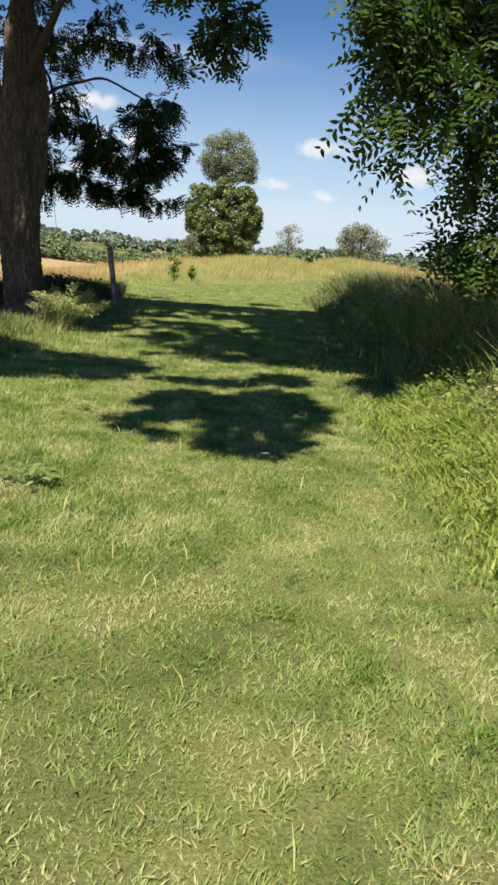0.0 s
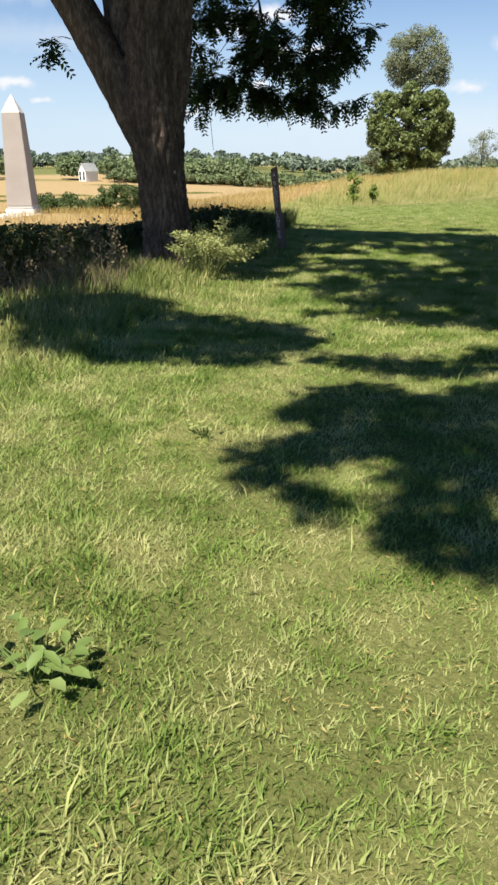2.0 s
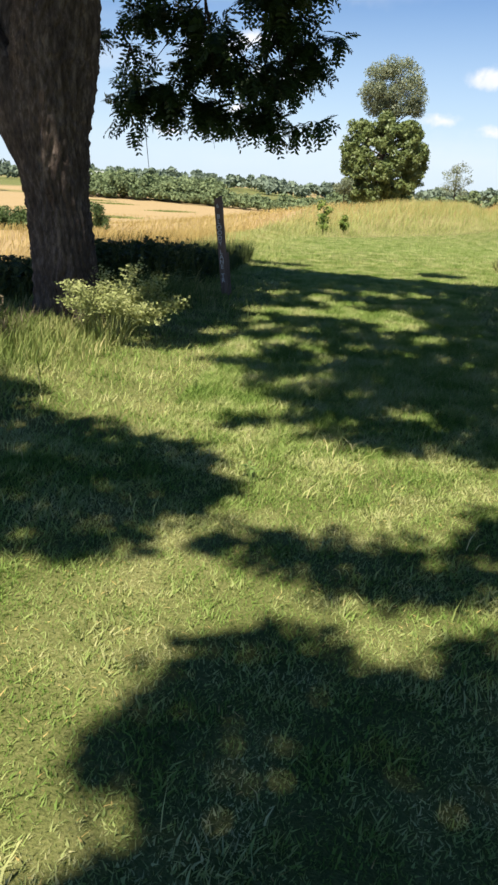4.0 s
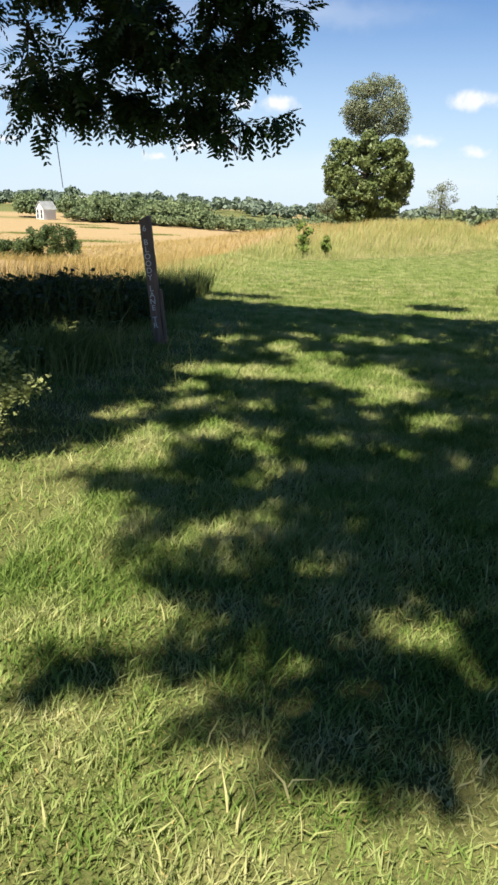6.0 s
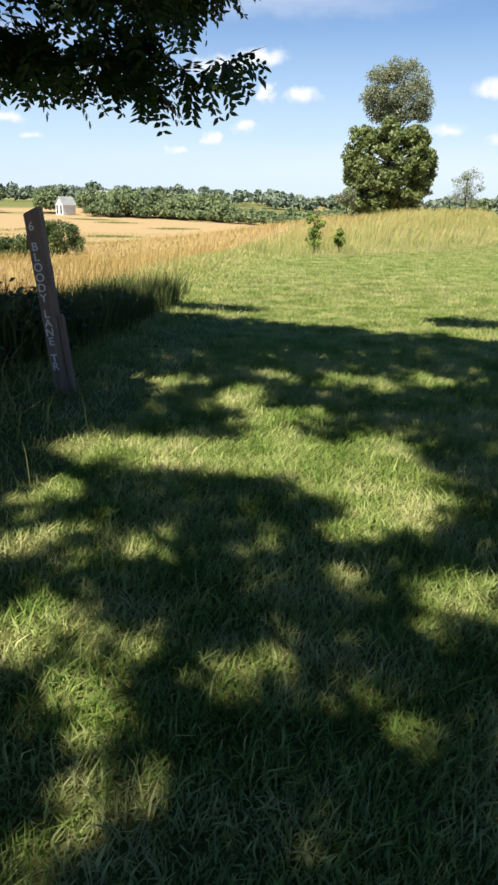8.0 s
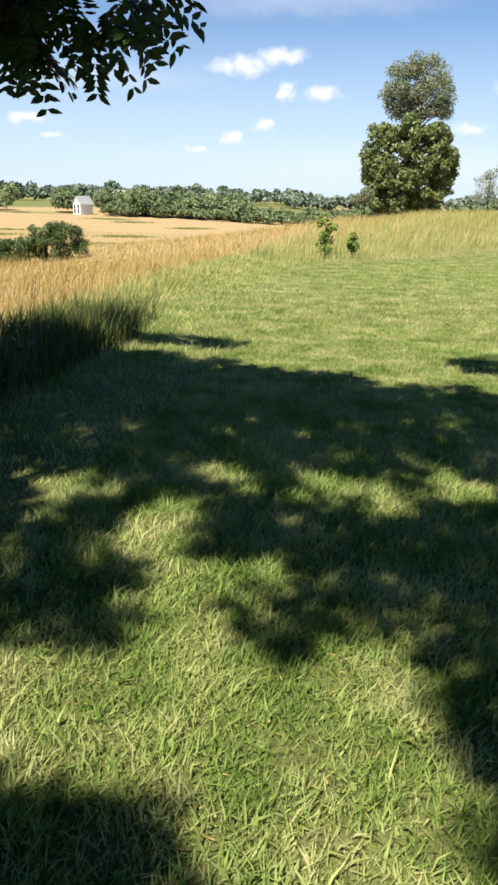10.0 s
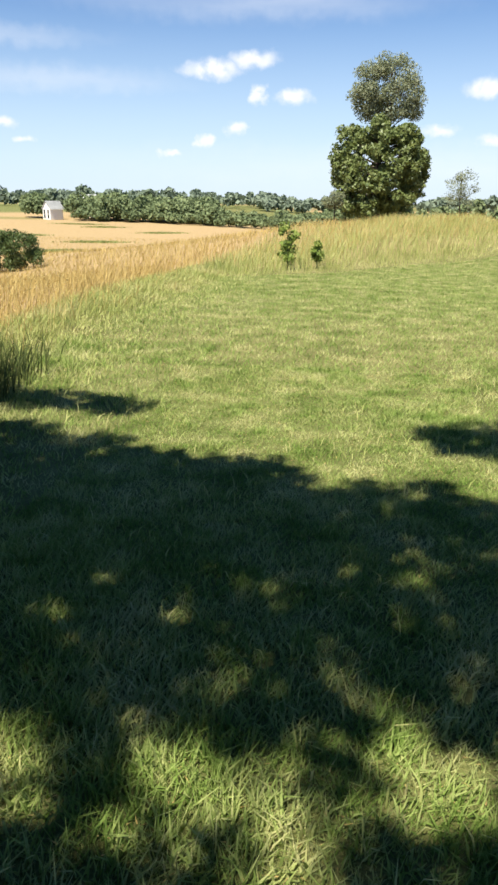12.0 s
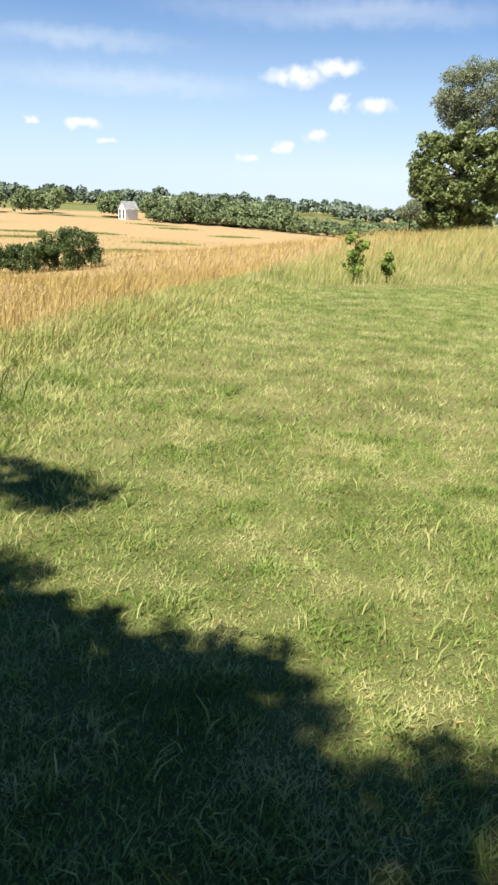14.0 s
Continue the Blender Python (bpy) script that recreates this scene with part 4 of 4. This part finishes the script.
def gable(bm, x0, x1, y0, y1, z0, z1):
    """A roof with its ridge along y."""
    xm = (x0 + x1) / 2
    v = [bm.verts.new(c) for c in ((x0, y0, z0), (x1, y0, z0), (xm, y0, z1), (x0, y1, z0), (x1, y1, z0), (xm, y1, z1))]
    for f in ((0, 1, 2), (5, 4, 3), (0, 2, 5, 3), (2, 1, 4, 5), (1, 0, 3, 4)):
        bm.faces.new([v[i] for i in f])
    return bm


def house(x, y, w, d, h, ridge, turn, label, mat, roof):
    t = tagged(new("house"), label, "house")
    t.matrix_world = pose(x, y, float(land(x, y)), 0, 0, turn)
    part("wall", box(bmesh.new(), -w / 2, w / 2, -d / 2, d / 2, -1, h), mat, t)
    part("gable", gable(bmesh.new(), -w / 2, w / 2, -d / 2 + 0.01, d / 2 - 0.01, h, h + ridge), mat, t)
    for sg in (-1, 1):
        bm = bmesh.new()
        v = [bm.verts.new(c) for c in ((sg * (w / 2 + 0.4), -d / 2 - 0.4, h - 0.25), (sg * (w / 2 + 0.4), d / 2 + 0.4, h - 0.25), (0, d / 2 + 0.4, h + ridge + 0.12), (0, -d / 2 - 0.4, h + ridge + 0.12))]
        f = bm.faces.new(v)
        bmesh.ops.solidify(bm, geom=[f], thickness=0.18)
        part("roof", bm, roof, t, "pale metal roof slope")
    for cx in (-w * 0.25, w * 0.25):
        for cz in (h * 0.3, h * 0.72):
            win = part("window", box(bmesh.new(), cx - 0.6, cx + 0.6, -d / 2 - 0.08, -d / 2 + 0.05, cz - 0.8, cz + 0.8), M_HOUSE, t)
            part("pane", box(bmesh.new(), cx - 0.48, cx + 0.48, -d / 2 - 0.1, -d / 2 - 0.02, cz - 0.68, cz + 0.68), M_PANE, win, "dark window pane")
    return t


def monument():
    x, y = -16.9, 17.4
    z = float(land(x, y))
    t = tagged(new("obelisk_monument"), "pale granite obelisk with a pointed top on a stepped base", "monument")
    t.matrix_world = pose(x, y, z, 0, 0, 0)
    part("step", box(bmesh.new(), -0.85, 0.85, -0.85, 0.85, -0.5, 0.10, 0.02), M_STONE_W, t, "low white foundation step")
    part("plinth", box(bmesh.new(), -0.63, 0.63, -0.63, 0.63, 0.10, 0.32, 0.03), M_STONE_W, t, "square white plinth")
    part("moulding", box(bmesh.new(), -0.57, 0.57, -0.57, 0.57, 0.32, 0.44, 0.05), M_STONE_W, t, "rounded moulding")
    bm = box(bmesh.new(), -0.5, 0.5, -0.5, 0.5, 0.44, 4.17)
    for v in bm.verts:
        k = 0.55 if v.co.z < 2 else 0.38
        v.co.x, v.co.y = math.copysign(k, v.co.x), math.copysign(k, v.co.y)
    bmesh.ops.bevel(bm, geom=[e for e in bm.edges], offset=0.015, segments=2, affect="EDGES")
    part("shaft", bm, M_STONE, t, "tapered pinkish grey granite shaft")
    bm = bmesh.new()
    r = bmesh.ops.create_cone(bm, cap_ends=True, segments=4, radius1=0.38 * math.sqrt(2), radius2=0.02, depth=0.72)
    bmesh.ops.rotate(bm, verts=r["verts"], cent=(0, 0, 0), matrix=Matrix.Rotation(radians(45), 3, "Z"))
    bmesh.ops.translate(bm, verts=r["verts"], vec=(0, 0, 4.17 + 0.36))
    part("pyramidion", bm, M_STONE_W, t, "bright white pointed cap")
    # turn so that two faces show
    t.matrix_world = pose(x, y, z, 0, 0, 12)


def trail_post():
    """A leaning square wooden post lettered down its front."""
    t = tagged(new("trail_post"), "leaning weathered brown wooden post with white painted letters", "post")
    t.matrix_world = pose(-2.465, 0.0, 0, -2.0, -6.6, 8)
    w = 0.058
    bm = box(bmesh.new(), -w, w, -w, w, -0.3, 1.38)
    bmesh.ops.subdivide_edges(bm, edges=[e for e in bm.edges if abs(e.verts[0].co.z - e.verts[1].co.z) > 1], cuts=14)
    g = random.Random(4)
    for v in bm.verts:
        v.co.x += g.uniform(-0.003, 0.003)
        v.co.y += g.uniform(-0.002, 0.002)
        if v.co.z > 1.3:
            v.co.z += 0.02 * (v.co.x / w) + g.uniform(-0.01, 0.006)
    bmesh.ops.bevel(bm, geom=[e for e in bm.edges if e.calc_face_angle(0) > 0.8], offset=0.007, segments=2, affect="EDGES")
    part("post", bm, M_POST, t)
    part("stub", box(bmesh.new(), w + 0.004, w + 0.034, -w * 0.8, w * 0.7, -0.3, 0.60, 0.006), M_POST, t, "shorter weathered lath fixed to the side")
    rows = [("6", 1.26), ("B", 1.115), ("L", 1.04), ("O", 0.965), ("O", 0.89), ("D", 0.815), ("Y", 0.74), ("L", 0.62), ("A", 0.55), ("N", 0.48), ("E", 0.41), ("T", 0.28), ("R", 0.215)]
    for ch, z in rows:
        cu = bpy.data.curves.new("letter", "FONT")
        cu.body, cu.size, cu.extrude, cu.offset, cu.align_x = ch, 0.085, 0.0015, 0.001, "CENTER"
        tmp = bpy.data.objects.new("letter", cu)
        scene.collection.objects.link(tmp)
        me = bpy.data.meshes.new_from_object(tmp.evaluated_get(bpy.context.evaluated_depsgraph_get()))
        bpy.data.objects.remove(tmp)
        me.materials.clear()
        ob = put("letter", me, M_PAINT, t, f"white painted letter {ch}")
        ob.matrix_local = pose(-0.012, -w - 0.0045, z - 0.03, 90, 0, 0)


def ground_weed(x, y, n, size, label, seed, up=0.5):
    """A low plant: broad folded leaves on short stalks."""
    g = np.random.default_rng(seed)
    t = tagged(new("weed"), label, "plant")
    t.location = (x, y, float(land(x, y)))
    for i in range(n):
        a, d = g.uniform(0, 2 * np.pi), size * g.uniform(0.15, 1.0)
        c = np.array([np.cos(a) * d, np.sin(a) * d * 0.8, 0.05 + up * size * g.uniform(0.2, 0.7) * (1 - 0.4 * d / size)])
        L, W = size * g.uniform(0.24, 0.42), size * g.uniform(0.06, 0.11)
        f = np.array([np.cos(a + g.normal(0, 0.5)), np.sin(a + g.normal(0, 0.5)), g.uniform(-0.3, 0.3)])
        f /= np.linalg.norm(f)
        s = np.cross(f, (0, 0, 1))
        s /= np.linalg.norm(s)
        u = np.cross(s, f)
        V = [c - f * L / 2, c - f * L * 0.15 + s * W + u * W * 0.35, c + f * L * 0.25 + s * W * 0.75 + u * W * 0.25, c + f * L / 2 - u * W * 0.3, c + f * L * 0.25 - s * W * 0.75 + u * W * 0.25, c - f * L * 0.15 - s * W + u * W * 0.35, c, c + f * L * 0.25]
        put("leaf", fast_mesh("leaf", np.array(V), [(0, 1, 2, 7), (0, 7, 4, 5)], [(2, 3, 7), (7, 3, 4)]), M_UMBEL if "pale" in label else M_WEED, t)
        V, q, c3 = tube([(0, 0, -0.02), tuple(c * 0.5), tuple(c - f * L / 2)], (0.004, 0.003, 0.002), 4)
        put("stalk", fast_mesh("stalk", V, q, c3), M_WEED, t)


def umbel_plant(x, y, n, h, w, label, seed):
    """A feathery weed: arching stems that carry flat sprays."""
    g = np.random.default_rng(seed)
    t = tagged(new("feathery_weed"), label, "plant")
    t.location = (x, y, float(land(x, y)))
    for i in range(n):
        a, d = g.uniform(0, 2 * np.pi), w * g.uniform(0.1, 1) ** 0.7
        top = np.array([np.cos(a) * d + 0.15 * w, np.sin(a) * d * 0.7, h * g.uniform(0.45, 1.0) * (1 - 0.3 * d / w)])
        V, q, c = tube([(0.2 * top[0], 0.2 * top[1], -0.03), (top[0] * 0.5, top[1] * 0.5, top[2] * 0.7), tuple(top)], (0.007, 0.005, 0.002), 5)
        stem = put("stem", fast_mesh("stem", V, q, c), M_UMBEL, t)
        m = 170
        q = g.normal(0, 1, (m, 3)) * (0.05, 0.05, 0.025)
        u = g.uniform(-0.75, 0.35, m)[:, None]
        p = top + q + u * (0.38 * top * (1, 1, 0.55)) + np.array([0, 0, -0.02])
        tagged(leaf_cards("spray", p, 0.036, M_UMBEL, stem, flat=0.3), kind="stuff")


def thicket():
    def keep(x, y):
        return (x > lane_right(y) + 0.05 * np.sin(y * 5)) & (y < 8)
    x, y = scatter(34000, 1.2, 6.0, -13, 8, keep)
    edge = smooth01(x - lane_right(y), 0, 1.3)
    front = smooth01(y, -12.5, -8)
    h = (0.22 + 0.75 * edge) * (0.45 + 0.55 * front) * (1 + 0.2 * wave(x, y, 0.6))
    dark = rng.uniform(0, 1, len(x)) < 0.75
    tagged(blades("thicket_grass", x[dark], y[dark], h[dark], 0.016, M_TALL, 0.6, 2, 0.8, (-0.15, -0.1)), "tall rank grass and weeds beside the lane", "grass", kind="stuff")
    tagged(blades("thicket_weeds", x[~dark], y[~dark], h[~dark] * 1.1, 0.014, M_BROWNWEED, 0.4, 2), "brown dead stalks among the rank grass", "grass", kind="stuff")
    n = 16000
    x, y = rng.uniform(1.5, 6, n), rng.uniform(-11.5, 7.5, n)
    k = x > lane_right(y) + 0.25
    x, y = x[k], y[k]
    hh = (0.2 + 0.7 * smooth01(x - lane_right(y), 0, 1.2)) * (0.4 + 0.6 * smooth01(y, -12, -8))
    tagged(leaf_cards("thicket_leaves", np.stack([x, y, land(x, y) + hh * rng.uniform(0.1, 1.0, len(x))], 1), 0.10, M_WEED), "broad weed leaves beside the lane", "weeds", kind="stuff")


def tree_foot():
    n = 9000
    a, r = rng.uniform(0, 2 * np.pi, n), rng.gamma(2.2, 0.42, n)
    x, y = -4.2 + 1.5 * r * np.cos(a), -4.0 + 0.9 * r * np.sin(a)
    k = (x < -2.7) & (np.hypot(x + 3.85, y + 3.2) > 0.45)
    x, y = x[k], y[k]
    tagged(blades("tree_foot_grass", x, y, 0.20, 0.010, M_TALL, 0.5, 2), "tall grass round the foot of the tree", "grass", kind="stuff")
    n = 5500
    x = rng.uniform(-9.5, -3.6, n)
    y = -4.5 + 0.05 * (x + 4) + rng.normal(0, 0.45, n)
    tagged(blades("brown_weeds", x, y, 0.26, 0.009, M_BROWNWEED, 0.45, 2), "brown seeding weeds beside the tree", "weeds", kind="stuff")
    n = 26000
    x, y = scatter(n, -9.5, -2.9, -13, -4.6, lambda x, y: x < lane_left(y) + 0.35)
    tagged(blades("verge_grass", x, y, 0.13, 0.010, M_TALL, 0.6, 2), "longer pale green grass beside the lane", "grass", kind="stuff")


far_trees()
field_bushes()
woods()
house(-111, 240, 4.0, 5.4, 3.6, 2.4, -28, "white gabled farmhouse among trees across the field", M_HOUSE, M_ROOF)
house(-109, 264, 6, 8, 5.6, 2.4, -60, "pale roofed farm building half hidden by the woods", M_HOUSE, M_ROOF)
monument()
trail_post()
thicket()
tree_foot()
ground_weed(-1.38, -11.46, 26, 0.22, "low broad-leaved weed in the mown grass", 41)
ground_weed(-1.38, -9.44, 11, 0.15, "small pale broad-leaved weed in the grass", 42)
ground_weed(-0.89, -6.87, 9, 0.13, "small broad-leaved weed in the grass", 43)
umbel_plant(-2.82, -3.95, 34, 0.82, 0.6, "pale yellow-green feathery weed at the foot of the tree", 51)
ground_weed(-3.75, 2.3, 40, 0.42, "dark leafy weed standing in the hedge behind the post", 44, 2.2)
ground_weed(-3.3, 0.1, 30, 0.35, "dark leafy weed beside the post", 45, 1.6)


def fallen_leaf(x, y):
    t = tagged(new("fallen_leaf"), "pale curled dry leaf lying on the mown grass", "leaf")
    t.location = (x, y, float(land(x, y)) + 0.03)
    V = np.array([(-0.06, 0, 0), (-0.02, 0.03, 0.02), (0.03, 0.025, 0.025), (0.065, 0, 0.01), (0.03, -0.025, 0.02), (-0.02, -0.03, 0.015), (0, 0, 0)])
    put("blade", fast_mesh("blade", V * (0.55, 0.7, 0.5), [(0, 1, 2, 6), (0, 6, 4, 5)], [(2, 3, 6), (6, 3, 4)]), M_DEADLEAF, t)


def verge_edge(y):
    return 1.12 + 0.3 * smooth01(y, -10, -7.5) + 0.15 * smooth01(-y, 12.5, 14)


def lush_verge():
    x, y = scatter(42000, 0.75, 4.0, -15.5, -8.2, lambda x, y: x > verge_edge(y) + 0.06 * np.sin(3 * y) + 0.12 * wave(x, y, 0.5) + rng.normal(0, 0.12, len(x)))
    h = 0.06 + 0.20 * smooth01(x - verge_edge(y), 0.0, 0.9) + 0.04 * wave(x, y, 0.4)
    tagged(blades("verge_grass", x, y, h, 0.012, M_LUSH, 0.9, 2, 0.8, (-0.2, -0.1)), "lush bright green grass flopping over the edge of the lane", "grass", kind="stuff")
    n = 9000
    x, y = rng.uniform(1.2, 3.4, n), rng.uniform(-12.8, -7.9, n)
    k = (x > verge_edge(y) + 0.3) & (wave(x, y, 0.5, 1.7) > -0.1)
    x, y = x[k], y[k]
    tagged(leaf_cards("verge_weeds", np.stack([x, y, land(x, y) + rng.uniform(0.03, 1.0, len(x)) * (0.12 + 0.35 * smooth01(x, 1.4, 2.4))], 1), 0.06, M_VERGE), "bright broad weed leaves in the sun beside the lane", "weeds", kind="stuff")


def lookout_tower():
    """A square stone tower with an open top under a flat roof, on the wooded skyline."""
    x, y = -240.0, 657.0
    t = tagged(new("tower"), "dark square stone tower rising over the distant woods", "tower")
    t.location = (x, y, float(land(x, y)) - 3.5)
    part("shaft", box(bmesh.new(), -4, 4, -4, 4, -2, 12.5), M_TOWER, t)
    part("parapet", box(bmesh.new(), -4.4, 4.4, -4.4, 4.4, 12.5, 13.6), M_TOWER, t)
    for sx in (-3.8, 3.8):
        for sy in (-3.8, 3.8):
            part("pier", box(bmesh.new(), sx - 0.6, sx + 0.6, sy - 0.6, sy + 0.6, 13.6, 15.6), M_TOWER, t)
    part("roof", box(bmesh.new(), -4.9, 4.9, -4.9, 4.9, 15.6, 16.4), M_TOWER, t)


fallen_leaf(0.14, -10.63)
lush_verge()
lookout_tower()


def seed_stalks():
    """Nodding seed heads over the edge of the field, and rank tufts by the post."""
    x, y = scatter(240, -5.4, -3.5, 4.4, 11, lambda x, y: x < lane_left(y) - 0.15)
    x2, y2 = hedge_line(rng.uniform(0.45, 0.95, 50))
    x, y = np.concatenate([x, x2 + rng.normal(0, 0.3, 50)]), np.concatenate([y, y2 + rng.normal(0, 0.3, 50)])
    n = len(x)
    h = rng.uniform(0.55, 0.95, n)
    ox, oy = rng.normal(0.12, 0.12, n), rng.normal(0, 0.1, n)
    z = land(x, y)
    tagged(blades("seed_stalks", x, y, h, 0.006, M_STRAW, 0.25, 2, 0.3), "thin dry seed stalks over the field edge", "grass", kind="stuff")
    P = []
    for k in range(9):
        q = k / 8
        P.append(np.stack([x + ox * q + rng.normal(0, 0.02, n), y + oy * q + rng.normal(0, 0.02, n), z + h * (0.8 + 0.22 * q)], 1))
    tagged(leaf_cards("seed_heads", np.concatenate(P), 0.022, M_STRAW), "feathery straw-coloured seed heads", "grass", kind="stuff")
    n = 1500
    a, r = rng.uniform(0, 2 * np.pi, n), rng.gamma(2, 0.16, n)
    x, y = -3.15 + r * np.cos(a), -1.3 + 1.5 * r * np.sin(a)
    tagged(blades("rank_tuft", x, y, 0.34, 0.011, M_TALL, 0.7, 2, 0.7), "tuft of rank grass beside the post", "grass", kind="stuff")


seed_stalks()
ground_weed(-3.05, -0.85, 30, 0.30, "pale leafy weeds in a patch of sun at the hedge foot", 47, 1.5)
ground_weed(-3.2, -1.9, 26, 0.34, "leafy weed at the shaded edge of the lane", 46, 1.2)


def dock_weeds():
    """Rusty seeding weeds in front of the hedge: upright stalks thick with small brown seed leaves."""
    n = 110
    x = rng.uniform(-8.5, -3.9, n)
    y = -4.3 + rng.normal(0, 0.45, n)
    k = np.hypot(x + 3.55, y + 3.2) > 0.6
    x, y = x[k], y[k]
    n = len(x)
    h = rng.uniform(0.35, 0.75, n)
    z = land(x, y)
    ox, oy = rng.normal(0, 0.08, n), rng.normal(0, 0.08, n)
    P = [np.stack([x + ox * q + rng.normal(0, 0.03, n), y + oy * q + rng.normal(0, 0.03, n), z + h * q], 1) for q in np.linspace(0.3, 1.05, 34)]
    tagged(leaf_cards("dock_weeds", np.concatenate(P), 0.055, M_BROWNWEED, flat=1.0), "rusty brown seeding weeds in front of the hedge", "weeds", kind="stuff")
    tagged(blades("dock_stalks", x, y, h * 0.95, 0.012, M_BROWNWEED, 0.05, 2, 0.1, (0, 0)), "brown weed stalks in front of the hedge", "weeds", kind="stuff")


dock_weeds()
